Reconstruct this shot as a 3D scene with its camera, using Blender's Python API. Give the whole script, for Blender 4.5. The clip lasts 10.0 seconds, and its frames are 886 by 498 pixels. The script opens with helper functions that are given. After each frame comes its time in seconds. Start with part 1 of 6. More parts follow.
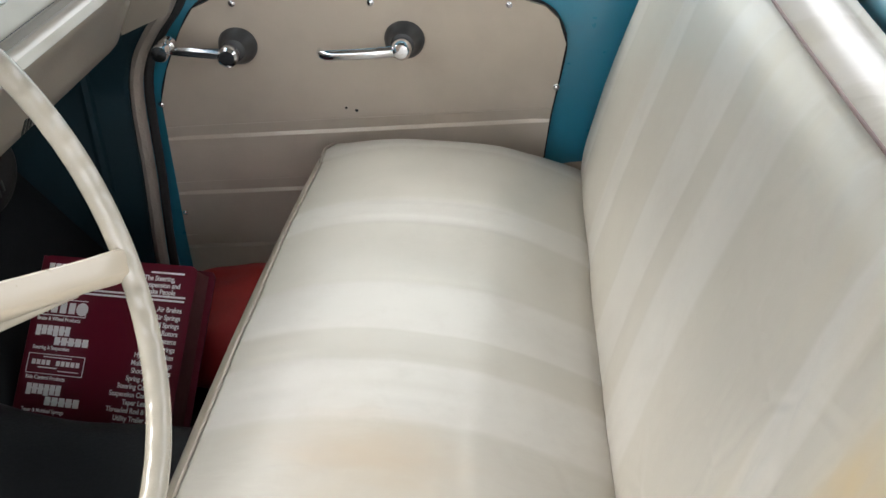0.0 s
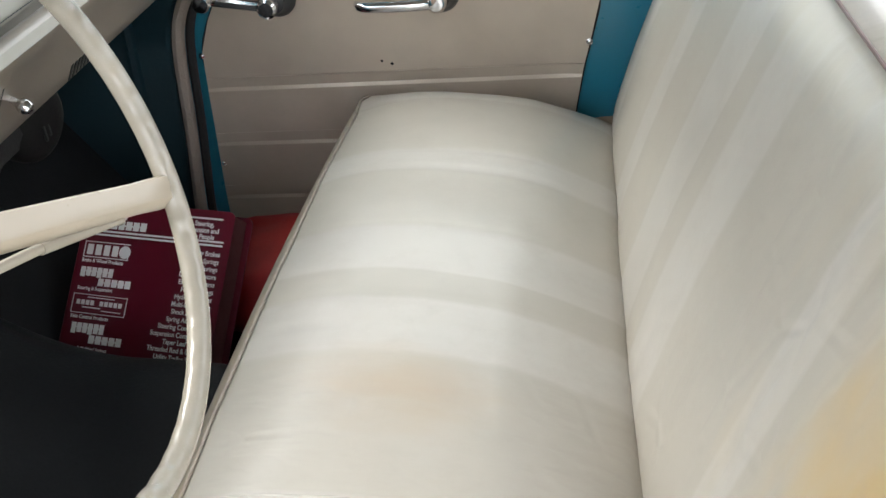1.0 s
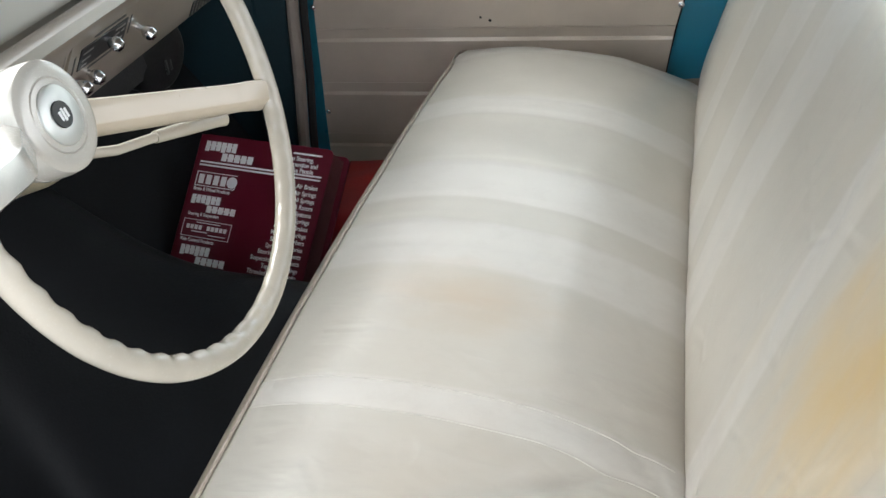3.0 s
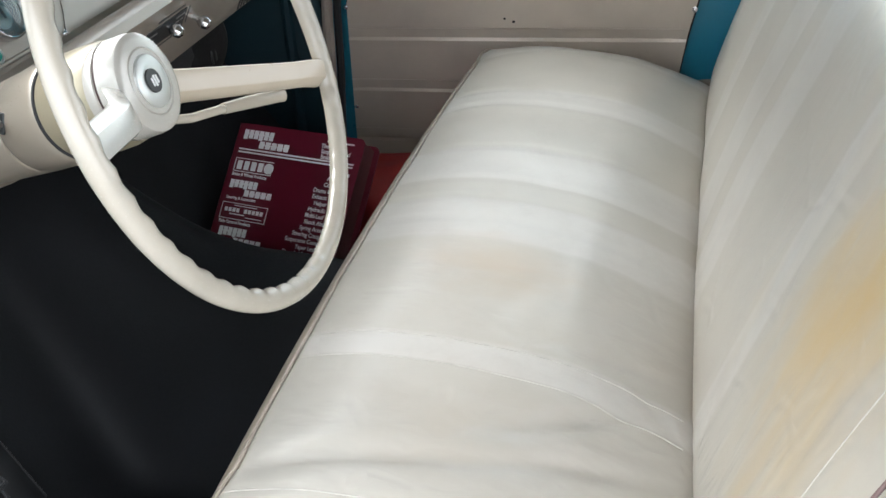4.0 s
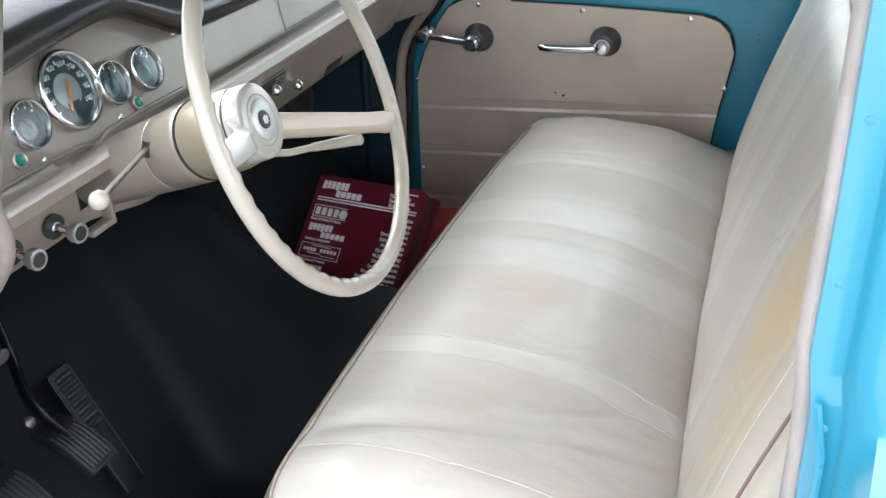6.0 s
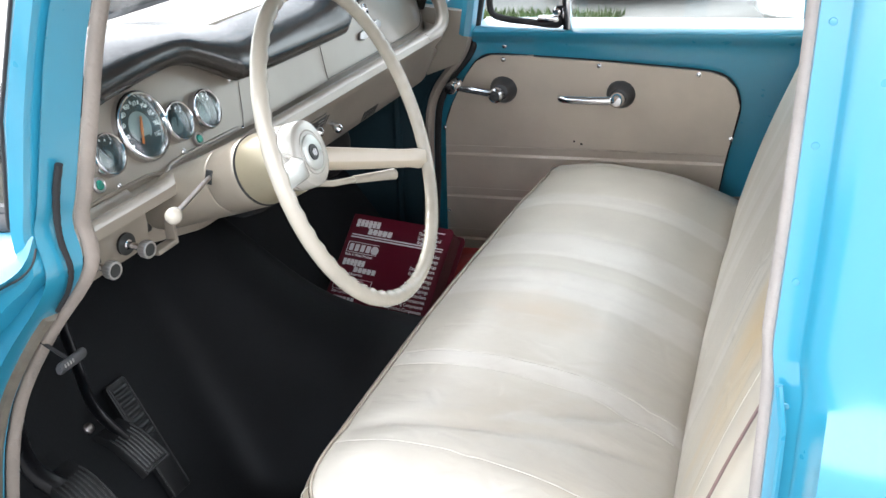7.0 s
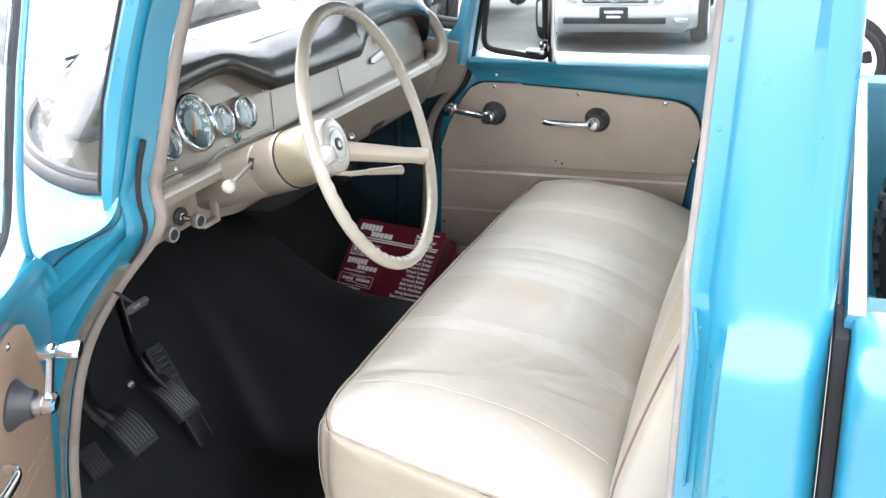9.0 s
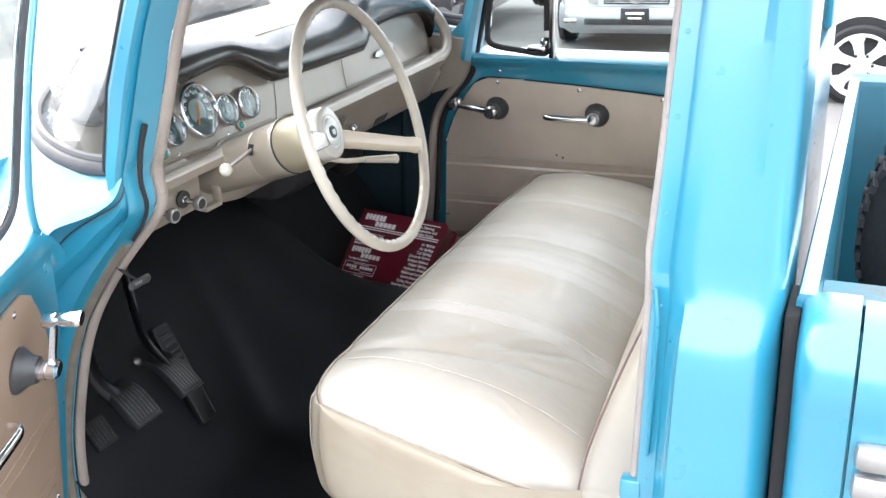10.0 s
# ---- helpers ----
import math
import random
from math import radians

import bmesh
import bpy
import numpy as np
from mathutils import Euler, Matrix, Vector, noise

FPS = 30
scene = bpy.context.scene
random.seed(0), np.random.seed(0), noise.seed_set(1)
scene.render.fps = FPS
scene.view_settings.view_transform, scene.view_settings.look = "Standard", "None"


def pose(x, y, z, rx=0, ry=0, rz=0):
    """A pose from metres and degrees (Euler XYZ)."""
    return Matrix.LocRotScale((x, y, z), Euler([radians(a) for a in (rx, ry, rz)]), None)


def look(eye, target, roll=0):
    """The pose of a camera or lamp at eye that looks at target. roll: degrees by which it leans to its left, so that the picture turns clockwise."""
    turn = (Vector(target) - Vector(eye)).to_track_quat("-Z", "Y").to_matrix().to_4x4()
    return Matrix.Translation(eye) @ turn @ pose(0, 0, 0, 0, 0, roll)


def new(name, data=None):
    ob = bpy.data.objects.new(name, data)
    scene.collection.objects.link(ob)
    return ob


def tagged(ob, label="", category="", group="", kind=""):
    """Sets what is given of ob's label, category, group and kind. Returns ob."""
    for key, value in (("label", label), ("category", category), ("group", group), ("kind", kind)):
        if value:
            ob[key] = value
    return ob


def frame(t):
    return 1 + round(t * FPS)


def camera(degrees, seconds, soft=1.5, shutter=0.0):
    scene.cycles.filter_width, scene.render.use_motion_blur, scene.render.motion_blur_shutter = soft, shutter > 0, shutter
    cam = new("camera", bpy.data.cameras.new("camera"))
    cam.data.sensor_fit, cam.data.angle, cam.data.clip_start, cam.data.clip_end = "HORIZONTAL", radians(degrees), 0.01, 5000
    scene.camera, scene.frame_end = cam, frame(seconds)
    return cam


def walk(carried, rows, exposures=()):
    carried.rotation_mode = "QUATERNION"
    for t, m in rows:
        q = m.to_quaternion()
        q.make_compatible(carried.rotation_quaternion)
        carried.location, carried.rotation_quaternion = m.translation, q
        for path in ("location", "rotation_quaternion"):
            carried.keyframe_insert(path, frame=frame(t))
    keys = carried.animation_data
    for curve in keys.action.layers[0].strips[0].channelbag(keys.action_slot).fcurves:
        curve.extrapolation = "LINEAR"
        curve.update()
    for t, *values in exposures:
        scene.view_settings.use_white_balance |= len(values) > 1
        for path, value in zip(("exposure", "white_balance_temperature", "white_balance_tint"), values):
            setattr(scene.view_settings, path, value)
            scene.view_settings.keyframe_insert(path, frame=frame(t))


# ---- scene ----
cam = camera(47.0, 10.0)
PATH = [
    (0, (0.3697, -0.1549, 1.7563), (0.1300, 1.5480, 0.7351), -5.31),
    (0.5, (0.3746, -0.1768, 1.7523), (0.1022, 1.5068, 0.7077), -5.54),
    (1, (0.3808, -0.2013, 1.7475), (0.0715, 1.4619, 0.6807), -5.74),
    (1.5, (0.3979, -0.2246, 1.7407), (0.0303, 1.4177, 0.6602), -6.39),
    (2, (0.4135, -0.2470, 1.7375), (-0.0159, 1.3775, 0.6527), -6.73),
    (2.5, (0.4335, -0.2705, 1.7304), (-0.0581, 1.3413, 0.6531), -6.93),
    (4, (0.4425, -0.4335, 1.7504), (-0.0847, 1.1865, 0.7028), -5.26),
    (4.5, (0.4482, -0.4962, 1.7691), (-0.0750, 1.1298, 0.7287), -4.69),
    (5, (0.4697, -0.5513, 1.7843), (-0.0916, 1.0859, 0.7820), -4.68),
    (5.5, (0.5098, -0.6103, 1.7943), (-0.1047, 1.0361, 0.8395), -4.72),
    (7, (0.6062, -0.8274, 1.8363), (-0.1106, 0.8611, 1.0393), -4.28),
    (7.5, (0.6258, -0.9300, 1.8375), (-0.0822, 0.7778, 1.0746), -3.58),
    (8, (0.6492, -1.0208, 1.8503), (-0.0279, 0.7055, 1.1010), -2.79),
    (8.5, (0.6709, -1.0844, 1.8570), (-0.0054, 0.6492, 1.1238), -2.42),
    (9, (0.7101, -1.1323, 1.8604), (0.0080, 0.5963, 1.1397), -2.33),
    (9.5, (0.7556, -1.1639, 1.8563), (0.0241, 0.5538, 1.1391), -2.19),
    (10, (0.7969, -1.1858, 1.8595), (0.0509, 0.5255, 1.1420), -2.07),
]
walk(cam, [(t, look(eye, target, roll)) for t, eye, target, roll in PATH], exposures=[(0, 1.92, 6550, 10), (1, 1.88, 6500, 9), (2.5, 1.82, 6400, 9), (4, 1.80, 6220, 9), (5.5, 1.80, 6120, 10), (7, 1.95, 6270, 11), (8.5, 2.00, 6300, 12), (10, 1.99, 6300, 12)])

# ---- world, sun, exposure ----
world = bpy.data.worlds.new("sky")
scene.world = world
world.use_nodes = True
wn = world.node_tree
for n in list(wn.nodes):
    wn.nodes.remove(n)
sky = wn.nodes.new("ShaderNodeTexSky")
sky.sky_type, sky.sun_disc = "NISHITA", False
sky.sun_elevation, sky.sun_rotation = radians(43), radians(290)
sky.dust_density, sky.air_density, sky.ozone_density = 6.0, 1.0, 0.6
soften = wn.nodes.new("ShaderNodeMix")
soften.data_type, soften.inputs["Factor"].default_value = "RGBA", 0.75
soften.inputs["B"].default_value = (13.0, 13.2, 13.6, 1)
back = wn.nodes.new("ShaderNodeBackground")
back.inputs["Strength"].default_value = 0.12
wout = wn.nodes.new("ShaderNodeOutputWorld")
wn.links.new(sky.outputs["Color"], soften.inputs["A"])
wn.links.new(soften.outputs["Result"], back.inputs["Color"])
wn.links.new(back.outputs["Background"], wout.inputs["Surface"])

sun_data = bpy.data.lights.new("sun", "SUN")
sun_data.energy, sun_data.angle, sun_data.color = 0.9, radians(28), (1.0, 0.985, 0.965)
sun = new("sun", sun_data)
sun.matrix_world = look((-6.0, 2.6, 6.6), (0.0, 0.5, 0.9))


# ---- materials ----
def material(name, color, rough=0.5, metal=0.0, vary=0.12, scale=6.0, fine=120.0, bump=0.1, depth=0.001, second=None, coat=0.0, spec=0.5):
    """A surface with two scales of variation: broad blotches and fine grain, with a little relief."""
    m = bpy.data.materials.new(name)
    m.use_nodes = True
    nt = m.node_tree
    b = nt.nodes["Principled BSDF"]
    b.inputs["Roughness"].default_value, b.inputs["Metallic"].default_value = rough, metal
    b.inputs["Specular IOR Level"].default_value = spec
    if coat:
        b.inputs["Coat Weight"].default_value, b.inputs["Coat Roughness"].default_value = coat, 0.19 if coat >= 1 else 0.09
        b.inputs["Coat IOR"].default_value = 1.8 if coat >= 1 else 1.5
    co = nt.nodes.new("ShaderNodeTexCoord")
    big = nt.nodes.new("ShaderNodeTexNoise")
    big.inputs["Scale"].default_value, big.inputs["Detail"].default_value = scale, 5
    small = nt.nodes.new("ShaderNodeTexNoise")
    small.inputs["Scale"].default_value, small.inputs["Detail"].default_value = fine, 3
    nt.links.new(co.outputs["Object"], big.inputs["Vector"])
    nt.links.new(co.outputs["Object"], small.inputs["Vector"])
    mix = nt.nodes.new("ShaderNodeMix")
    mix.data_type = "RGBA"
    other = second or tuple(c * (1 - 2.2 * vary) for c in color)
    mix.inputs["A"].default_value, mix.inputs["B"].default_value = (*color, 1), (*other, 1)
    ramp = nt.nodes.new("ShaderNodeMapRange")
    ramp.inputs["From Min"].default_value, ramp.inputs["From Max"].default_value = 0.42, 0.75
    nt.links.new(big.outputs["Fac"], ramp.inputs["Value"])
    nt.links.new(ramp.outputs["Result"], mix.inputs["Factor"])
    nt.links.new(mix.outputs["Result"], b.inputs["Base Color"])
    rr = nt.nodes.new("ShaderNodeMapRange")
    rr.inputs["To Min"].default_value, rr.inputs["To Max"].default_value = max(0.02, rough * 0.85), min(1, rough * 1.2 + 0.02)
    nt.links.new(small.outputs["Fac"], rr.inputs["Value"])
    nt.links.new(rr.outputs["Result"], b.inputs["Roughness"])
    bp = nt.nodes.new("ShaderNodeBump")
    bp.inputs["Strength"].default_value, bp.inputs["Distance"].default_value = bump, depth
    nt.links.new(small.outputs["Fac"], bp.inputs["Height"])
    nt.links.new(bp.outputs["Normal"], b.inputs["Normal"])
    return m


TEAL = material("teal_paint", (0.026, 0.235, 0.35), 0.28, 0.0, 0.05, 3.0, 25, 0.01, 0.0004, coat=1.0)
TAN = material("tan_metallic_paint", (0.58, 0.495, 0.405), 0.38, 0.2, 0.10, 5.0, 500, 0.08, 0.0004, coat=0.15)
DASH_TAN = material("dash_metallic_paint", (0.275, 0.238, 0.195), 0.32, 0.15, 0.08, 5.0, 500, 0.06, 0.0004, coat=0.3)
# Browner and darker than the passenger door's board.
DOOR_BROWN = material("brown_driver_board", (0.30, 0.215, 0.155), 0.45, 0.1, 0.08, 5.0, 500, 0.08, 0.0004)
# Darker teal: the shadow inside the bed is put into the colour.
BED_SHADED = material("shaded_bed_teal", (0.010, 0.105, 0.15), 0.5, 0.0, 0.15, 5.0, 60, 0.1, 0.0006)
ALUMINIUM = material("dull_aluminium", (0.50, 0.49, 0.48), 0.42, 0.9, 0.1, 30.0, 200, 0.1, 0.0005)
# One cloth: paler copy for the lit rear post, darker for shaded front posts.
TRIM_LIT = material("lit_cloth_trim", (0.37, 0.335, 0.31), 0.8, 0.0, 0.12, 9.0, 420, 0.6, 0.0012)
TRIM_SHADED = material("shaded_tan_trim", (0.31, 0.262, 0.225), 0.6, 0.0, 0.12, 9.0, 500, 0.4, 0.0008)
CREAM = material("cream_plastic", (0.405, 0.366, 0.302), 0.24, 0.0, 0.10, 7.0, 700, 0.03, 0.0003, coat=0.4)
COLUMN = material("beige_column_paint", (0.355, 0.308, 0.246), 0.28, 0.3, 0.08, 7.0, 900, 0.02, 0.0002, coat=0.4)
CHROME = material("chrome", (0.78, 0.78, 0.80), 0.1, 1.0, 0.05, 20.0, 200, 0.03, 0.0003)
BLACK_RUBBER = material("black_rubber", (0.018, 0.018, 0.019), 0.7, 0.0, 0.25, 8.0, 250, 0.5, 0.0012, second=(0.026, 0.026, 0.027), spec=0.3)
BLACK_MAT = material("black_floor_mat", (0.0055, 0.0062, 0.0070), 0.58, 0.0, 0.2, 5.0, 260, 0.5, 0.0008, second=(0.0085, 0.0096, 0.0112), spec=0.18)
PAD = material("black_dash_pad", (0.011, 0.0085, 0.0078), 0.24, 0.0, 0.1, 6.0, 400, 0.12, 0.0005, coat=0.35, spec=0.7)
DARK = material("dark_metal", (0.02, 0.02, 0.022), 0.6, 0.2, 0.2, 9.0, 200, 0.3, 0.001)
GREY_CONE = material("grey_escutcheon_plastic", (0.035, 0.036, 0.038), 0.35, 0.0, 0.1, 30.0, 300, 0.1, 0.0004)

STALK = material("dull_steel_stalk", (0.30, 0.28, 0.27), 0.35, 0.9, 0.1, 30.0, 200, 0.05, 0.0003)

# woven zigzag of the cloth trim
for cloth in (TRIM_LIT, TRIM_SHADED):
    nt = cloth.node_tree
    weave = nt.nodes.new("ShaderNodeTexWave")
    weave.wave_type, weave.bands_direction, weave.wave_profile = "BANDS", "DIAGONAL", "TRI"
    weave.inputs["Scale"].default_value, weave.inputs["Distortion"].default_value, weave.inputs["Detail Scale"].default_value = 55.0, 2.5, 40.0
    where = nt.nodes.new("ShaderNodeTexCoord")
    nt.links.new(where.outputs["Object"], weave.inputs["Vector"])
    ridge = nt.nodes.new("ShaderNodeBump")
    ridge.inputs["Strength"].default_value, ridge.inputs["Distance"].default_value = 0.6, 0.0012
    nt.links.new(weave.outputs["Fac"], ridge.inputs["Height"])
    shader = nt.nodes["Principled BSDF"]
    nt.links.new(shader.inputs["Normal"].links[0].from_socket, ridge.inputs["Normal"])
    nt.links.new(ridge.outputs["Normal"], shader.inputs["Normal"])


def seat_vinyl():
    """Pearl vinyl: alternate panels in two shades, rubbed and stained where the driver sits, and darkened there against
    the light.
    """
    m = material("pearl_vinyl", (0.468, 0.443, 0.395), 0.37, 0.0, 0.05, 5.0, 900, 0.15, 0.0004, coat=0.12)
    nt = m.node_tree
    b = nt.nodes["Principled BSDF"]
    old = b.inputs["Base Color"].links[0].from_socket
    co = nt.nodes.new("ShaderNodeTexCoord")
    wob = nt.nodes.new("ShaderNodeTexNoise")
    wob.inputs["Scale"].default_value, wob.inputs["Detail"].default_value = 3.0, 4
    nt.links.new(co.outputs["Object"], wob.inputs["Vector"])
    sp = nt.nodes.new("ShaderNodeSeparateXYZ")
    nt.links.new(co.outputs["Object"], sp.inputs["Vector"])
    ad = nt.nodes.new("ShaderNodeMath")
    ad.operation = "MULTIPLY_ADD"
    ad.inputs[1].default_value, ad.inputs[2].default_value = 0.02, -0.010
    nt.links.new(wob.outputs["Fac"], ad.inputs[0])
    yy = nt.nodes.new("ShaderNodeMath")
    nt.links.new(sp.outputs["Y"], yy.inputs[0])
    nt.links.new(ad.outputs["Value"], yy.inputs[1])
    sc = nt.nodes.new("ShaderNodeMath")
    sc.operation = "MULTIPLY"
    sc.inputs[1].default_value = 1 / 1.5
    nt.links.new(yy.outputs["Value"], sc.inputs[0])
    ramp = nt.nodes.new("ShaderNodeValToRGB")
    light, dull = (1.03, 1.03, 1.04, 1), (0.915, 0.90, 0.87, 1)
    edges = (0.391, 0.437, 0.645, 0.750, 0.812, 0.914, 1.072, 1.142, 1.335, 1.405)
    stops = [(0.0, dull)]
    for k, y in enumerate(edges):
        stops += [(y - 0.0015, light if k % 2 else dull), (y + 0.0015, dull if k % 2 else light)]
    els = ramp.color_ramp.elements
    els[0].position, els[0].color = 0.0, dull
    els[1].position, els[1].color = 1.0, dull
    for y, c in stops[1:]:
        e = els.new(y / 1.5)
        e.color = c
    nt.links.new(sc.outputs["Value"], ramp.inputs["Fac"])
    mul = nt.nodes.new("ShaderNodeMix")
    mul.data_type, mul.blend_type = "RGBA", "MULTIPLY"
    mul.inputs["Factor"].default_value = 1.0
    nt.links.new(old, mul.inputs["A"])
    nt.links.new(ramp.outputs["Color"], mul.inputs["B"])
    out = mul.outputs["Result"]
    blot = nt.nodes.new("ShaderNodeTexNoise")
    blot.inputs["Scale"].default_value, blot.inputs["Detail"].default_value, blot.inputs["Roughness"].default_value = 9.0, 3, 0.55
    streak = nt.nodes.new("ShaderNodeMapping")
    streak.inputs["Scale"].default_value = (0.8, 2.0, 0.5)
    nt.links.new(co.outputs["Object"], streak.inputs["Vector"])
    nt.links.new(streak.outputs["Vector"], blot.inputs["Vector"])
    # Driver's grime blot at (0.22, 0.30) is deepened to offset the strong light.
    for at, size, color, much in (((0.51, 0.24, 1.27), (0.3, 0.30, 0.36), (0.52, 0.44, 0.30), 0.6), ((0.53, 0.235, 1.30), (0.30, 0.16, 0.29), (0.46, 0.325, 0.15), 0.95), ((0.33, 0.16, 1.0), (0.12, 0.10, 0.2), (0.42, 0.35, 0.26), 0.5), ((0.16, 0.60, 1.04), (0.16, 0.10, 0.2), (0.40, 0.30, 0.20), 0.55), ((0.22, 0.30, 1.03), (0.2, 0.13, 0.2), (0.38, 0.335, 0.27), 0.72),
                                  # Yellower along the backrest's top, darker along the joint behind the cushion.
                                  ((0.57, 0.75, 1.40), (0.05, 0.5, 0.06), (0.50, 0.42, 0.27), 0.5), ((0.40, 0.55, 0.98), (0.06, 0.5, 0.08), (0.30, 0.26, 0.20), 0.35)):
        mp = nt.nodes.new("ShaderNodeMapping")
        mp.vector_type = "TEXTURE"
        mp.inputs["Location"].default_value, mp.inputs["Scale"].default_value = at, size
        nt.links.new(co.outputs["Object"], mp.inputs["Vector"])
        ln = nt.nodes.new("ShaderNodeVectorMath")
        ln.operation = "LENGTH"
        nt.links.new(mp.outputs["Vector"], ln.inputs[0])
        nz = nt.nodes.new("ShaderNodeMath")
        nz.operation = "MULTIPLY_ADD"
        nz.inputs[1].default_value = 1.5
        nt.links.new(blot.outputs["Fac"], nz.inputs[0])
        nt.links.new(ln.outputs["Value"], nz.inputs[2])
        rg = nt.nodes.new("ShaderNodeMapRange")
        rg.inputs["From Min"].default_value, rg.inputs["From Max"].default_value = 0.65, 1.5
        rg.inputs["To Min"].default_value, rg.inputs["To Max"].default_value = much, 0.0
        nt.links.new(nz.outputs["Value"], rg.inputs["Value"])
        mx = nt.nodes.new("ShaderNodeMix")
        mx.data_type = "RGBA"
        mx.inputs["B"].default_value = (*color, 1)
        nt.links.new(rg.outputs["Result"], mx.inputs["Factor"])
        nt.links.new(out, mx.inputs["A"])
        out = mx.outputs["Result"]
    # grime rubbed into the grain, and a net of soft creases
    grime = nt.nodes.new("ShaderNodeTexNoise")
    grime.inputs["Scale"].default_value, grime.inputs["Detail"].default_value, grime.inputs["Roughness"].default_value = 13.0, 9, 0.7
    nt.links.new(co.outputs["Object"], grime.inputs["Vector"])
    gr = nt.nodes.new("ShaderNodeMapRange")
    gr.inputs["From Min"].default_value, gr.inputs["From Max"].default_value = 0.48, 0.78
    gr.inputs["To Max"].default_value = 0.42
    nt.links.new(grime.outputs["Fac"], gr.inputs["Value"])
    gm = nt.nodes.new("ShaderNodeMix")
    gm.data_type = "RGBA"
    gm.inputs["B"].default_value = (0.36, 0.322, 0.275, 1)
    nt.links.new(gr.outputs["Result"], gm.inputs["Factor"])
    nt.links.new(out, gm.inputs["A"])
    warp = nt.nodes.new("ShaderNodeMix")
    warp.data_type, warp.inputs["Factor"].default_value = "RGBA", 0.10
    nt.links.new(co.outputs["Object"], warp.inputs["A"])
    nt.links.new(wob.outputs["Color"], warp.inputs["B"])
    net = nt.nodes.new("ShaderNodeTexVoronoi")
    net.feature = "DISTANCE_TO_EDGE"
    net.inputs["Scale"].default_value = 11.0
    nt.links.new(warp.outputs["Result"], net.inputs["Vector"])
    line = nt.nodes.new("ShaderNodeMapRange")
    line.interpolation_type = "SMOOTHSTEP"
    line.inputs["From Max"].default_value = 0.10
    nt.links.new(net.outputs["Distance"], line.inputs["Value"])
    fade = nt.nodes.new("ShaderNodeMapRange")
    fade.inputs["From Min"].default_value, fade.inputs["From Max"].default_value = 0.45, 0.62
    nt.links.new(blot.outputs["Fac"], fade.inputs["Value"])
    cr = nt.nodes.new("ShaderNodeMath")
    cr.operation = "MULTIPLY"
    nt.links.new(line.outputs["Result"], cr.inputs[0])
    nt.links.new(fade.outputs["Result"], cr.inputs[1])
    here = nt.nodes.new("ShaderNodeMapRange")
    here.inputs["From Min"].default_value, here.inputs["From Max"].default_value = 0.75, 0.55
    nt.links.new(sp.outputs["Y"], here.inputs["Value"])
    cr2 = nt.nodes.new("ShaderNodeMath")
    cr2.operation = "MULTIPLY"
    nt.links.new(cr.outputs["Value"], cr2.inputs[0])
    nt.links.new(here.outputs["Result"], cr2.inputs[1])
    cr = cr2
    old_bump = b.inputs["Normal"].links[0].from_node
    crease = nt.nodes.new("ShaderNodeBump")
    crease.inputs["Strength"].default_value, crease.inputs["Distance"].default_value = 0.4, 0.002
    nt.links.new(cr.outputs["Value"], crease.inputs["Height"])
    nt.links.new(old_bump.outputs["Normal"], crease.inputs["Normal"])
    nt.links.new(crease.outputs["Normal"], b.inputs["Normal"])
    nt.links.new(gm.outputs["Result"], b.inputs["Base Color"])
    return m


SEAT = seat_vinyl()
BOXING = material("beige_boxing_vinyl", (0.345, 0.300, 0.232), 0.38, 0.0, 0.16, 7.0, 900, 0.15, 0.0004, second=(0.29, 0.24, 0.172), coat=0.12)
THREAD = material("pale_thread", (0.50, 0.475, 0.42), 0.7, 0.0, 0.1, 60, 600, 0.2, 0.0003)
WINE = material("wine_red_cover", (0.12, 0.008, 0.022), 0.32, 0.0, 0.1, 9.0, 300, 0.08, 0.0004)
WHITE_INK = material("white_print", (0.85, 0.85, 0.86), 0.5, 0.0, 0.03, 30.0, 200, 0.02, 0.0002)
RED = material("red_bag_cloth", (0.36, 0.016, 0.016), 0.6, 0.0, 0.15, 12.0, 300, 0.3, 0.001)
SILVER = material("silver_car_paint", (0.34, 0.35, 0.365), 0.3, 0.4, 0.05, 2.0, 200, 0.03, 0.0005, coat=0.5)
WHITE_CAR = material("white_car_paint", (0.8, 0.8, 0.8), 0.25, 0.0, 0.03, 2.0, 200, 0.02, 0.0005, coat=0.5)
TYRE = material("tyre_rubber", (0.012, 0.012, 0.013), 0.8, 0.0, 0.2, 12.0, 120, 0.5, 0.002)
# Unseen near ground, paler than the asphalt so that it bounces light.
NEAR_GROUND = material("near_bounce_ground", (0.27, 0.262, 0.248), 0.9, 0.0, 0.15, 1.5, 60, 0.8, 0.01)
ASPHALT = material("pale_worn_asphalt", (0.17, 0.165, 0.158), 0.9, 0.0, 0.22, 0.8, 40, 0.8, 0.01)
GRASS = material("grass", (0.07, 0.11, 0.03), 0.9, 0.0, 0.3, 2.0, 40, 0.8, 0.02)
RUST = material("rusty_teal_metal", (0.015, 0.15, 0.2), 0.5, 0.0, 0.1, 14.0, 150, 0.3, 0.001, second=(0.10, 0.075, 0.05))
WHITE_DIAL = material("dial_face", (0.30, 0.335, 0.34), 0.35, 0.3, 0.08, 20, 300, 0.03, 0.0002)
SMOKE_DIAL = material("smoky_dial_face", (0.13, 0.15, 0.155), 0.3, 0.3, 0.10, 20, 300, 0.03, 0.0002)
BLACK_DIAL = material("dial_ring_black", (0.02, 0.022, 0.022), 0.4, 0.0, 0.1, 20, 300, 0.03, 0.0002)
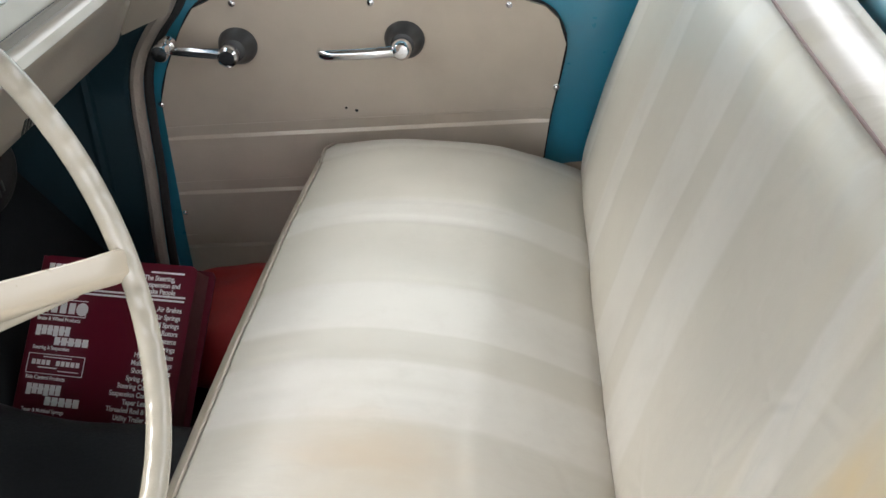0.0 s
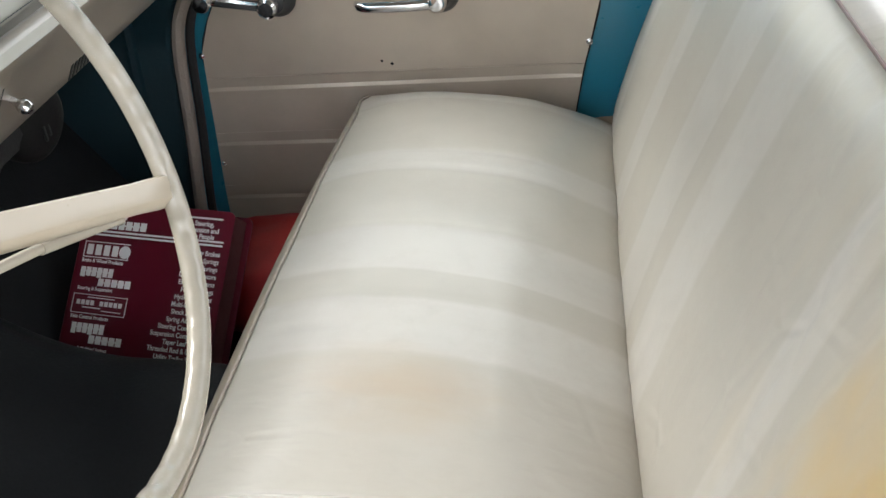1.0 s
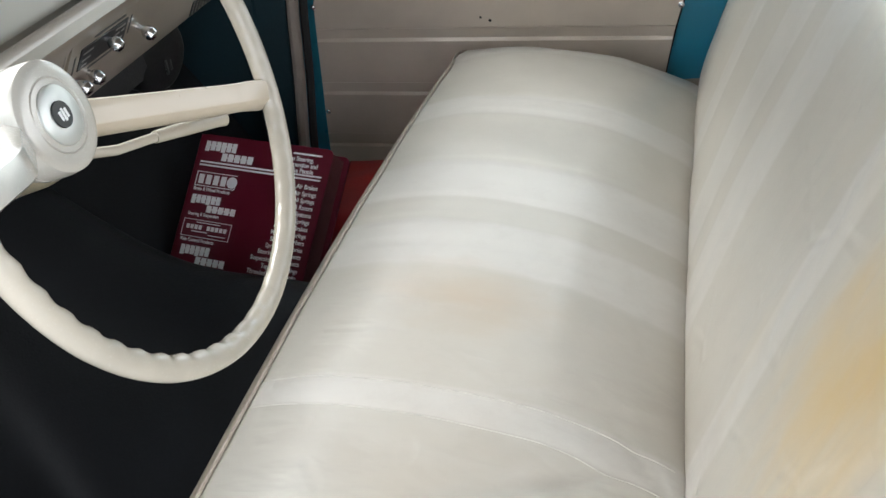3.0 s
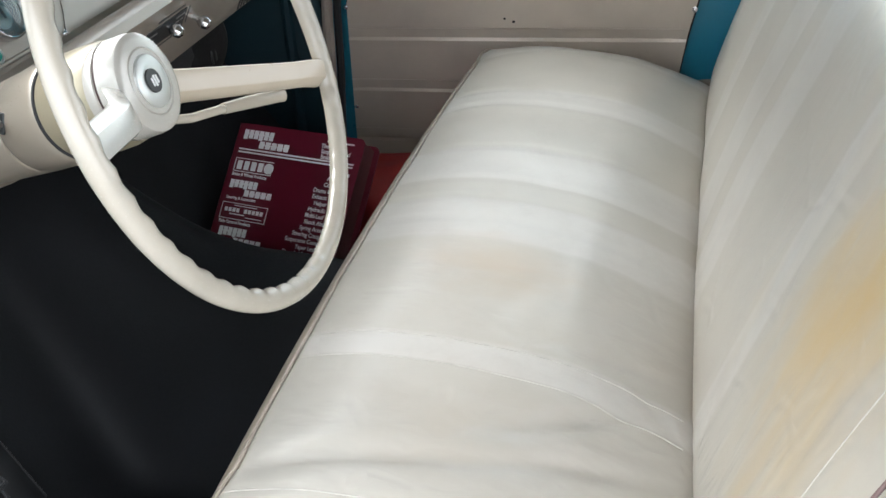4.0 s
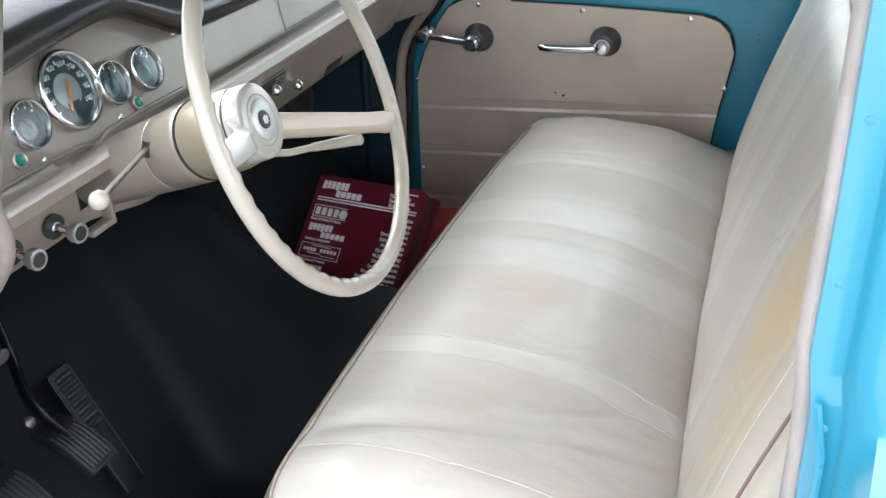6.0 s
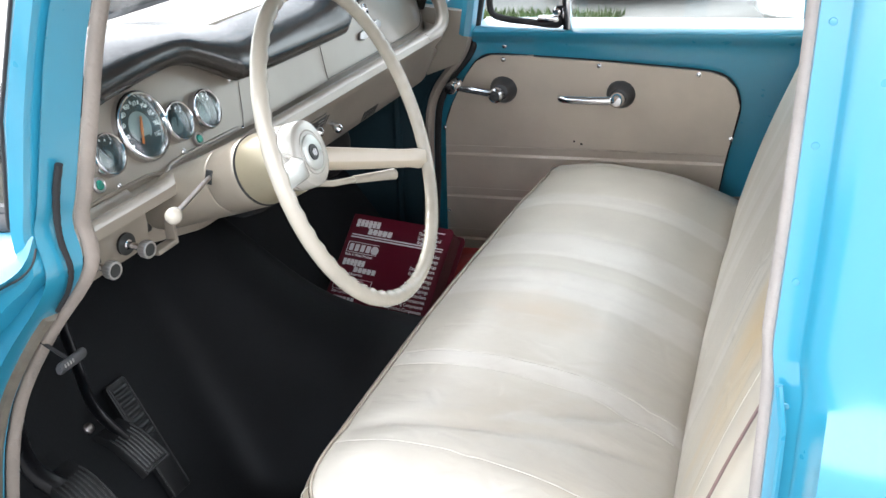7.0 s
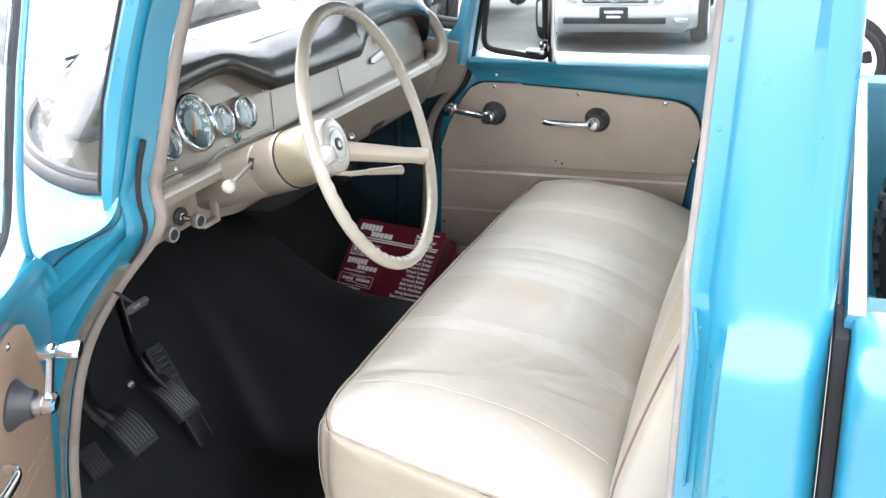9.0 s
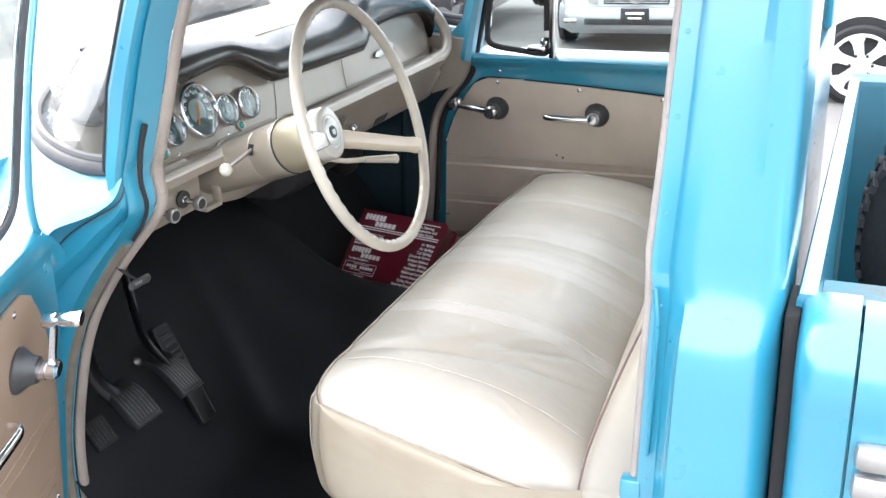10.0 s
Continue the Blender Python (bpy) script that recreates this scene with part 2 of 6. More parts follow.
ORANGE = material("orange_needle", (0.75, 0.22, 0.05), 0.5, 0.0, 0.05, 20, 300, 0.03, 0.0002)
GREEN_LENS = material("green_lens", (0.02, 0.22, 0.16), 0.15, 0.0, 0.05, 20, 300, 0.03, 0.0002)


def glass_material(name, tint=(0.92, 0.96, 0.95), power=3.5, most=0.75):
    m = bpy.data.materials.new(name)
    m.use_nodes = True
    nt = m.node_tree
    for n in list(nt.nodes):
        nt.nodes.remove(n)
    t = nt.nodes.new("ShaderNodeBsdfTransparent")
    t.inputs["Color"].default_value = (*tint, 1)
    g = nt.nodes.new("ShaderNodeBsdfGlossy")
    g.inputs["Roughness"].default_value = 0.02
    lw = nt.nodes.new("ShaderNodeLayerWeight")
    lw.inputs["Blend"].default_value = 0.5
    pw = nt.nodes.new("ShaderNodeMath")
    pw.operation = "POWER"
    pw.inputs[1].default_value = power
    f = nt.nodes.new("ShaderNodeMapRange")
    f.inputs["To Min"].default_value, f.inputs["To Max"].default_value = 0.04, most
    nt.links.new(lw.outputs["Facing"], pw.inputs[0])
    nt.links.new(pw.outputs["Value"], f.inputs["Value"])
    mx = nt.nodes.new("ShaderNodeMixShader")
    o = nt.nodes.new("ShaderNodeOutputMaterial")
    nt.links.new(f.outputs["Result"], mx.inputs["Fac"])
    nt.links.new(t.outputs["BSDF"], mx.inputs[1])
    nt.links.new(g.outputs["BSDF"], mx.inputs[2])
    nt.links.new(mx.outputs["Shader"], o.inputs["Surface"])
    return m


GLASS = glass_material("window_glass")
SCREEN_GLASS = glass_material("wrapped_screen_glass", (0.93, 0.96, 0.96), 2.0, 0.85)
# Teal darkened: the shade of the footwell is put into this colour.
KICK_SHADE = material("shaded_footwell_teal", (0.0022, 0.019, 0.027), 0.55, 0.0, 0.15, 6.0, 200, 0.15, 0.0006, spec=0.3)


# ---- mesh helpers ----
def thing(name, at, label, category, group="", kind=""):
    e = new(name)
    e.location = at
    e.empty_display_size = 0.05
    return tagged(e, label, category, group, kind)


def solid(name, bm, mat, smooth=40):
    me = bpy.data.meshes.new(name)
    bmesh.ops.recalc_face_normals(bm, faces=bm.faces)
    bm.to_mesh(me)
    bm.free()
    for p in me.polygons:
        p.use_smooth = True
    me.set_sharp_from_angle(angle=radians(smooth))
    for m in (mat if isinstance(mat, (list, tuple)) else [mat]):
        me.materials.append(m)
    return new(name, me)


def part(name, bm, mat, parent, label="", smooth=40):
    ob = solid(name, bm, mat, smooth)
    ob.parent = parent
    if not parent.parent:
        ob.matrix_parent_inverse = Matrix.Translation(-Vector(parent.location))
    if label:
        tagged(ob, label)
    return ob


def box(lo, hi, bevel=0.0, segs=2, m=None):
    bm = bmesh.new()
    c = [(a + b) / 2 for a, b in zip(lo, hi)]
    s = [b - a for a, b in zip(lo, hi)]
    bmesh.ops.create_cube(bm, size=1, matrix=Matrix.Translation(c) @ Matrix.Diagonal((*s, 1)))
    if bevel:
        bmesh.ops.bevel(bm, geom=list(bm.edges), offset=bevel, segments=segs, affect="EDGES", profile=0.5)
    if m is not None:
        bmesh.ops.transform(bm, matrix=m, verts=bm.verts)
    return bm


def loft(sections, closed=True, caps=True, loop=False):
    """A skin over sections that have the same number of points."""
    bm = bmesh.new()
    rings = [[bm.verts.new(p) for p in s] for s in sections]
    n = len(sections[0])
    pairs = list(zip(rings, rings[1:])) + ([(rings[-1], rings[0])] if loop else [])
    for a, b in pairs:
        for i in range(n if closed else n - 1):
            j = (i + 1) % n
            bm.faces.new((a[i], a[j], b[j], b[i]))
    if caps and closed and not loop:
        bm.faces.new(rings[0][::-1])
        bm.faces.new(rings[-1])
    return bm


def prism(outline, at, bevel=0.0):
    """A slab: 2D outline and at(u, v, side) that gives the place on its two sides (0, 1)."""
    bm = bmesh.new()
    a = [bm.verts.new(at(u, v, 0)) for u, v in outline]
    b = [bm.verts.new(at(u, v, 1)) for u, v in outline]
    n = len(outline)
    bm.faces.new(a[::-1])
    top = bm.faces.new(b)
    for i in range(n):
        j = (i + 1) % n
        bm.faces.new((a[i], a[j], b[j], b[i]))
    if bevel:
        bmesh.ops.bevel(bm, geom=list(top.edges), offset=bevel, segments=2, affect="EDGES", profile=0.5)
    return bm


def smooth_path(points, steps=8, closed=False):
    """A Catmull-Rom line through the points."""
    p = [Vector(q) for q in points]
    out = []
    n = len(p)
    for i in range(n if closed else n - 1):
        a, b = p[i - 1] if closed or i else p[0] * 2 - p[1], p[i]
        c = p[(i + 1) % n]
        d = p[(i + 2) % n] if closed or i + 2 < n else c * 2 - b
        for k in range(steps):
            t = k / steps
            out.append(0.5 * (2 * b + (c - a) * t + (2 * a - 5 * b + 4 * c - d) * t * t + (3 * b - a - 3 * c + d) * t ** 3))
    if not closed:
        out.append(p[-1])
    return out


def tube(points, radius, segs=8, closed=False, flat=1.0, up=None):
    """A round rod along points; radius may be a function of the share of the way. flat squeezes it."""
    pts = [Vector(p) for p in points]
    n = len(pts)
    sections = []
    ref = Vector(up) if up else None
    for i, p in enumerate(pts):
        if closed:
            d = pts[(i + 1) % n] - pts[i - 1]
        else:
            d = pts[min(i + 1, n - 1)] - pts[max(i - 1, 0)]
        d.normalize()
        r0 = ref if ref is not None else (Vector((0, 0, 1)) if abs(d.z) < 0.9 else Vector((1, 0, 0)))
        u = d.cross(r0).normalized()
        v = u.cross(d).normalized()
        if not up:
            ref = v
        r = radius(i / max(1, n - 1)) if callable(radius) else radius
        sections.append([p + r * (math.cos(a) * u + flat * math.sin(a) * v) for a in (2 * math.pi * k / segs for k in range(segs))])
    return loft(sections, loop=closed)


def lathe(profile, origin, axis, segs=32, caps=True):
    """Turns (distance along the axis, radius) pairs about an axis."""
    w = Vector(axis).normalized()
    u = w.cross(Vector((0, 1, 0)) if abs(w.y) < 0.9 else Vector((1, 0, 0))).normalized()
    v = w.cross(u)
    o = Vector(origin)
    return loft([[o + w * d + r * (math.cos(a) * u + math.sin(a) * v) for a in (2 * math.pi * k / segs for k in range(segs))] for d, r in profile], caps=caps)


def joined(*bms):
    """One bmesh out of several."""
    out = bmesh.new()
    for b in bms:
        me = bpy.data.meshes.new("scrap")
        b.to_mesh(me)
        b.free()
        out.from_mesh(me)
        bpy.data.meshes.remove(me)
    return out


def lerp(a, b, t):
    return a + (b - a) * t


def table(rows, x):
    """Straight lines between (x, y) rows."""
    if x <= rows[0][0]:
        return rows[0][1]
    for (a, p), (b, q) in zip(rows, rows[1:]):
        if x <= b:
            return lerp(p, q, (x - a) / (b - a))
    return rows[-1][1]


# ---- the ground and the distance ----
def ground_sheet():
    bm = bmesh.new()
    n, size = 60, 400.0
    grid = [[None] * (n + 1) for _ in range(n + 1)]
    for i in range(n + 1):
        for j in range(n + 1):
            u, v = 2 * i / n - 1, 2 * j / n - 1
            x, y = size * u * abs(u) ** 2, size * v * abs(v) ** 2
            grid[i][j] = bm.verts.new((x, y + 4, -0.031 * max(0.0, min(y + 4, 60) - 1.6) + 0.03 * noise.noise(Vector((x * 0.2, y * 0.2, 0)))))
    for i in range(n):
        for j in range(n):
            f = bm.faces.new((grid[i][j], grid[i + 1][j], grid[i + 1][j + 1], grid[i][j + 1]))
            f.material_index = 1 if f.calc_center_median().y > 1.7 else 0
    ob = solid("ground", bm, [NEAR_GROUND, ASPHALT])
    return tagged(ob, "pale worn asphalt lot, lighter on its unseen near side", "ground", kind="structure")


ground_sheet()

# ---- the cab shell ----
PIVOT = (0.2, 0.75, 0.0)
cab = thing("pickup_cab", PIVOT, "teal painted steel pickup cab with tan edge trim", "vehicle cab", kind="structure")


def strip(points, width, thick, inward):
    """A flat band along points, its width along the inward direction."""
    w, k = Vector(inward).normalized() * width, Vector((0, thick, 0))
    return loft([[Vector(p), Vector(p) + w, Vector(p) + w + k, Vector(p) + k] for p in points])


# driver-side front post: the line of the door opening's front edge, side view
OPEN_FRONT = [(-0.105, 1.74), (-0.150, 1.64), (-0.178, 1.56), (-0.212, 1.46), (-0.227, 1.42), (-0.224, 1.375), (-0.245, 1.335), (-0.318, 1.255), (-0.388, 1.163), (-0.432, 1.08), (-0.460, 1.0), (-0.487, 0.90), (-0.50, 0.80), (-0.50, 0.66), (-0.48, 0.60)]


def cab_side(y_in, y_out, sign):
    """Front post, sill and rear post of one side of the cab."""
    front = smooth_path([(x, 0, z) for x, z in OPEN_FRONT], 4)
    edge = [(p.x, p.z) for p in front]

    # front post: from the opening forward to the windscreen and the cowl
    def fwd(z):
        return table([(0.6, -0.80), (0.9, -0.80), (1.20, -0.60), (1.27, -0.46), (1.307, -0.394), (1.329, -0.368), (1.354, -0.307), (1.377, -0.264), (1.401, -0.268), (1.44, -0.266), (1.56, -0.238), (1.75, -0.160)], z)

    sections = []
    for x, z in edge:
        f = min(fwd(z), x - 0.02)
        sections.append([(x, y_in, z), (x - 0.012, y_out + sign * 0.0, z), (lerp(x, f, 0.30), y_out - sign * 0.012, z), (lerp(x, f, 0.42), y_out + sign * 0.012, z),
                         (lerp(x, f, 0.75), y_out + sign * 0.016, z), (f, y_out + sign * 0.004, z), (f, y_in, z)])
    part("front_post", loft(sections), TEAL, cab)
    part("post_rubber", tube([Vector((fwd(z) - 0.002, y_out - 0.002, z)) for x, z in edge if z > 1.42], 0.0042, 8), BLACK_RUBBER, cab, "black rubber edge of the windscreen")
    # pressed tan edge trim round the opening
    line = [Vector((x + 0.004, y_in + 0.012 * -sign, z)) for x, z in edge]
    part("edge_trim", tube(line, 0.0078, 14, flat=1.4, up=(0, 1, 0)), TRIM_SHADED, cab, "tan fabric-covered edge trim")
    # black door seal between the trim and the paint
    seal = [Vector((x - 0.010, y_out + 0.038, z)) for x, z in edge if z < 1.31]
    part("door_seal", tube(seal, 0.013, 8), material("grey_brown_rubber", (0.15, 0.13, 0.10), 0.7, 0, 0.15, 30, 200, 0.3), cab, "grey-brown rubber door seal")
    torn = smooth_path([(-0.198, 0.004, 1.503), (-0.210, 0.004, 1.472), (-0.219, 0.005, 1.44), (-0.223, 0.006, 1.408), (-0.220, 0.008, 1.372), (-0.238, 0.014, 1.338), (-0.268, 0.020, 1.305)], 8)
    part("door_seal", tube(torn, lambda t: 0.0048 * (1 - 0.4 * t) * (1 + 0.18 * noise.noise(Vector((t * 60, 0, 0)))), 8), BLACK_RUBBER, cab, "torn black rubber seal")
    # sill
    part("sill", box((-0.49, min(y_in, y_out), 0.50), (0.62, max(y_in, y_out), 0.655), 0.012), TEAL, cab)


cab_side(0.035, -0.015, -1)


SHOULDER = 1.316


def rear_post():
    """Driver-side rear post: jamb strip with dimples, a raised seam and a broad face that rounds to the back of the cab."""
    sections = []
    for k in range(123):
        z = lerp(0.52, 1.74, k / 122)
        e = table([(0.5, 0.515), (0.80, 0.532), (1.0, 0.548), (1.24, 0.556), (1.335, 0.560), (1.375, 0.556), (1.5, 0.564), (1.75, 0.577)], z)
        lean = table([(0.5, 0.0), (1.3, 0.0), (1.75, 0.035)], z)
        s = [(e, 0.09), (e, 0.025), (e + 0.006, 0.002), (e + 0.028, 0.0), (e + 0.031, -0.003), (e + 0.034, -0.010), (e + 0.040, -0.014)]
        out = 0.030 / (1 + math.exp((z - SHOULDER) / 0.016))
        s += [(e + 0.052, -0.020 - out * 0.95), (e + 0.080, -0.023 - out), (e + 0.105, -0.024 - out)]
        s += [(0.677 + 0.048 * math.sin(a), 0.025 - (0.048 + out) * math.cos(a) - 0.6 * lean) for a in (0.3, 0.55, 0.8, 1.05, 1.3, 1.5)] + [(0.725, 0.2), (0.69, 0.2)]
        sections.append([(x, y + lean, z) for x, y in s])
    part("rear_post", loft(sections), TEAL, cab)
    for z in (0.90, 1.06, 1.19, 1.32, 1.44, 1.56, 1.66):
        e = table([(0.8, 0.532), (1.0, 0.548), (1.335, 0.560), (1.375, 0.556), (1.75, 0.577)], z)
        lean = table([(0.5, 0.0), (1.3, 0.0), (1.75, 0.035)], z)
        part("dimple", lathe([(0, 0.0035), (0.0008, 0.003), (0.0012, 0.0005)], (e + 0.017, 0.001 + lean, z), (0, -1, 0), 10), TEAL, cab)
    trim = []
    for k in range(30):
        z = lerp(0.60, 1.74, k / 29)
        e = table([(0.5, 0.516), (0.80, 0.533), (1.0, 0.549), (1.24, 0.558), (1.335, 0.562), (1.375, 0.558), (1.5, 0.567), (1.75, 0.580)], z)
        trim.append((e, 0.020 + table([(0.5, 0.0), (1.3, 0.0), (1.75, 0.035)], z), z))
    part("edge_trim", tube(trim, 0.0085, 16, flat=1.5, up=(0, 1, 0)), TRIM_LIT, cab, "tan fabric-covered edge trim")
    part("seam_lip", tube([(0.568, -0.002, 1.10), (0.572, -0.006, 1.2), (0.576, -0.008, 1.30), (0.570, -0.004, 1.345)], 0.0035, 6), TEAL, cab)
    part("striker", box((0.532, -0.002, 0.985), (0.562, 0.022, 1.055), 0.006), TEAL, cab, "painted door striker plate")


rear_post()

# back of the cab with its window, roof, floor, firewall, far side
part("rear_panel", box((0.665, 0.09, 0.55), (0.692, 1.54, 1.46), 0.01), TEAL, cab)
part("rear_panel", box((0.672, 0.09, 1.66), (0.692, 1.54, 1.76), 0.01), TEAL, cab)
part("rear_panel", box((0.672, 0.09, 1.46), (0.692, 0.30, 1.66), 0.01), TEAL, cab)
part("rear_panel", box((0.672, 1.33, 1.46), (0.692, 1.54, 1.66), 0.01), TEAL, cab)
# Unseen roof; its reach and tan colour are set to temper the light inside.
part("roof", loft([[(x, -0.02, 1.750), (x, 0.0, 1.765), (x, 0.25, 1.81), (x, 0.75, 1.835), (x, 1.25, 1.81), (x, 1.50, 1.765), (x, 1.52, 1.750), (x, 1.42, 1.748), (x, 0.75, 1.79), (x, 0.08, 1.748)] for x in (-0.20, 0.0, 0.4, 0.70)]), DASH_TAN, cab, "unseen tan roof that tempers the cab light")
part("firewall", box((-0.84, 0.0, 0.55), (-0.80, 1.56, 1.40), 0.01), BLACK_MAT, cab)
part("roof_header", box((-0.30, 0.09, 1.72), (-0.18, 1.46, 1.76), 0.01), TEAL, cab)

# far side posts
FAR_FRONT = [(-0.150, 1.74), (-0.190, 1.60), (-0.228, 1.46), (-0.248, 1.38), (-0.262, 1.31), (-0.285, 1.267), (-0.318, 1.23), (-0.352, 1.18), (-0.372, 1.11), (-0.385, 0.95), (-0.402, 0.79), (-0.415, 0.60)]
far = [(p.x, p.z) for p in smooth_path([(x, 0, z) for x, z in FAR_FRONT], 4)]
sec = []
for x, z in far:
    f = min(x - 0.045, table([(0.6, -0.80), (1.30, -0.72), (1.37, -0.34), (1.44, -0.275), (1.75, -0.20)], z))
    sec.append([(x - 0.012, 1.470, z), (x - 0.012, 1.60, z), (f, 1.60, z), (f, 1.470, z)])
part("front_post", loft(sec), TEAL, cab)
part("edge_trim", tube([(x - 0.004, 1.466, z) for x, z in far], 0.012, 8, flat=1.2, up=(0, 1, 0)), TRIM_SHADED, cab, "brown-grey edge trim")
part("door_seal", tube([(x + 0.014, 1.478, z) for x, z in far], 0.009, 8), BLACK_RUBBER, cab, "black rubber door seal")
# The panel also covers the front post, to carry the shade there.
part("kick_panel", loft([[(-0.80, 1.452, z), (x - 0.022, 1.452, z), (x - 0.016, 1.457, z), (x - 0.016, 1.468, z), (-0.80, 1.468, z)] for x, z in far if 0.6 <= z < 1.25]), KICK_SHADE, cab, "teal kick panel darkened for the footwell shade")
part("kick_rib", tube([(-0.455, 1.452, 1.22), (-0.462, 1.452, 1.1), (-0.475, 1.452, 0.75)], 0.012, 8), KICK_SHADE, cab)
part("rear_post", box((0.50, 1.46, 0.52), (0.692, 1.545, 1.74), 0.015), TEAL, cab)

# ---- floor and tunnel under one black rubber mat ----
def floor_mat():
    """Toe board, gearbox hump and flat floor under one soft sheet."""
    nx, ny = 90, 120
    xs, ys = np.linspace(-0.80, 0.62, nx + 1), np.linspace(0.03, 1.48, ny + 1)
    high = np.zeros((nx + 1, ny + 1))
    for i, x in enumerate(xs):
        toe = max(0.0, -0.40 - x) * 1.37
        h = table([(-0.8, 0.56), (-0.6, 0.46), (-0.5, 0.375), (-0.4, 0.305), (-0.3, 0.268), (-0.1, 0.255), (0.3, 0.12), (0.62, 0.10)], x)
        for j, y in enumerate(ys):
            if y < 0.77:
                q = max(0.0, (y - 0.545) / 0.225)
                hump = h * (1 - (1 - q) ** 2.4)
            else:
                hump = h / (1 + ((y - 0.77) / 0.15) ** 4)
            high[i, j] = max(toe, hump)
    # the mat bridges the corners
    for _ in range(14):
        pad = np.pad(high, 1, mode="edge")
        high = (pad[:-2, 1:-1] + pad[2:, 1:-1] + pad[1:-1, :-2] + pad[1:-1, 2:] + 2 * high) / 6
    bm = bmesh.new()
    rows = [[bm.verts.new((x, y, 0.655 + high[i, j] + 0.004 * noise.noise(Vector((x * 7, y * 7, 3))) + 0.003 * noise.noise(Vector((x * 3, y * 11, 8))))) for j, y in enumerate(ys)] for i, x in enumerate(xs)]
    for i in range(nx):
        for j in range(ny):
            bm.faces.new((rows[i][j], rows[i + 1][j], rows[i + 1][j + 1], rows[i][j + 1]))
    return tagged(solid("floor", bm, BLACK_MAT, 80), "black moulded rubber floor mat over the gearbox hump", "floor", kind="structure")


floor_mat()
tagged(solid("floor_pan", box((-0.80, 0.03, 0.55), (0.66, 1.50, 0.64)), DARK), "dark steel floor pan", "floor", kind="structure")

# ---- passenger door ----
def panel_y(z):
    return 1.503 - 0.15 * (z - 1.065)


pdoor = thing("passenger_door", (0.05, 1.52, 0.55), "closed teal door with tan trim board and vent window", "door")
PANEL = [(-0.395, 0.60), (-0.380, 0.78), (-0.354, 1.018), (-0.345, 1.095), (-0.318, 1.155), (-0.275, 1.225), (-0.245, 1.262), (-0.205, 1.279), (-0.10, 1.276), (0.06, 1.268), (0.20, 1.258),
         (0.31, 1.249), (0.345, 1.236), (0.366, 1.212), (0.377, 1.165), (0.362, 1.09), (0.348, 1.03), (0.331, 0.93), (0.318, 0.80), (0.30, 0.60)]


def door_frame_mesh():
    """The teal inner door skin up to the belt, with a rolled sill."""
    sections = []
    for z, front, back, dy in [(0.56, -0.47, 0.52, 0.012), (0.80, -0.452, 0.52, 0.010), (1.0, -0.412, 0.53, 0.010), (1.09, -0.385, 0.53, 0.010), (1.17, -0.345, 0.535, 0.010), (1.24, -0.302, 0.54, 0.010),
                               (1.285, -0.272, 0.54, 0.010), (1.30, -0.262, 0.54, 0.008), (1.315, -0.256, 0.54, 0.001), (1.328, -0.252, 0.54, -0.012), (1.338, -0.250, 0.54, -0.013), (1.346, -0.248, 0.54, -0.002), (1.348, -0.247, 0.54, 0.012)]:
        y = panel_y(z) + dy
        sections.append([(front, y + 0.05, z), (front, y + 0.008, z), (front + 0.008, y, z), (back - 0.01, y, z), (back, y + 0.01, z), (back, 1.575, z), (front, 1.575, z)])
    return loft(sections)


part("door_shell", door_frame_mesh(), TEAL, pdoor)


def trim_board():
    """The tan board with its three pressed bands."""
    bands = [(1.039, 1.015), (0.917, 0.892), (0.791, 0.762)]
    left = [(z, x) for x, z in PANEL[:8]]
    zs = {0.60, 1.279, 1.276, 1.268, 1.258, 1.249}
    for x, z in PANEL:
        zs.add(z)
    for a, b in bands:
        zs |= {a + 0.002, a - 0.001, b + 0.003, b - 0.003}
    zs = sorted(zs)
    lrow = sorted(left)
    rrow = sorted([(z, x) for x, z in PANEL[8:]])
    bm = bmesh.new()
    front = []
    for z in zs:
        dz = -0.006
        for a, b in bands:
            if b + 0.001 < z < a + 0.0005:
                dz = -0.0015
            if abs(z - (b - 0.003)) < 0.0005 or abs(z - (a + 0.002)) < 0.0005:
                dz = -0.0065
        xl, xr = table(lrow, z), table(rrow, z)
        n = 24
        row = []
        for k in range(n + 1):
            x = lerp(xl, xr, k / n)
            edge = min(x - xl, xr - x)
            y = panel_y(z) + (dz if edge > 0.012 or dz < -0.005 else -0.006)
            row.append(bm.verts.new((x, y, z)))
        front.append(row)
    for a, b in zip(front, front[1:]):
        for k in range(len(a) - 1):
            bm.faces.new((a[k], a[k + 1], b[k + 1], b[k]))
    edges = [e for e in bm.edges if e.is_boundary]
    made = bmesh.ops.extrude_edge_only(bm, edges=edges)
    for v in made["geom"]:
        if isinstance(v, bmesh.types.BMVert):
            v.co.y += 0.012
    # the bands rise a little towards the lock side
    for v in bm.verts:
        v.co.z += 0.0145 * v.co.x * max(0.0, min(1.0, (1.2 - v.co.z) / 0.12))
    return bm


part("trim_board", trim_board(), TAN, pdoor, "tan painted board with three pressed bands", 25)
line = [(x, panel_y(z) + 0.003, z) for x, z in PANEL]
part("board_edge", tube(smooth_path(line, 4), 0.0028, 6), BLACK_RUBBER, pdoor, "thin dark edge of the board")


def screw_mesh(at, axis, r=0.0046):
    return lathe([(0, r * 1.25), (0.0008, r * 1.25), (0.001, r), (0.0025, r * 0.75), (0.0032, r * 0.25)], at, axis, 12)


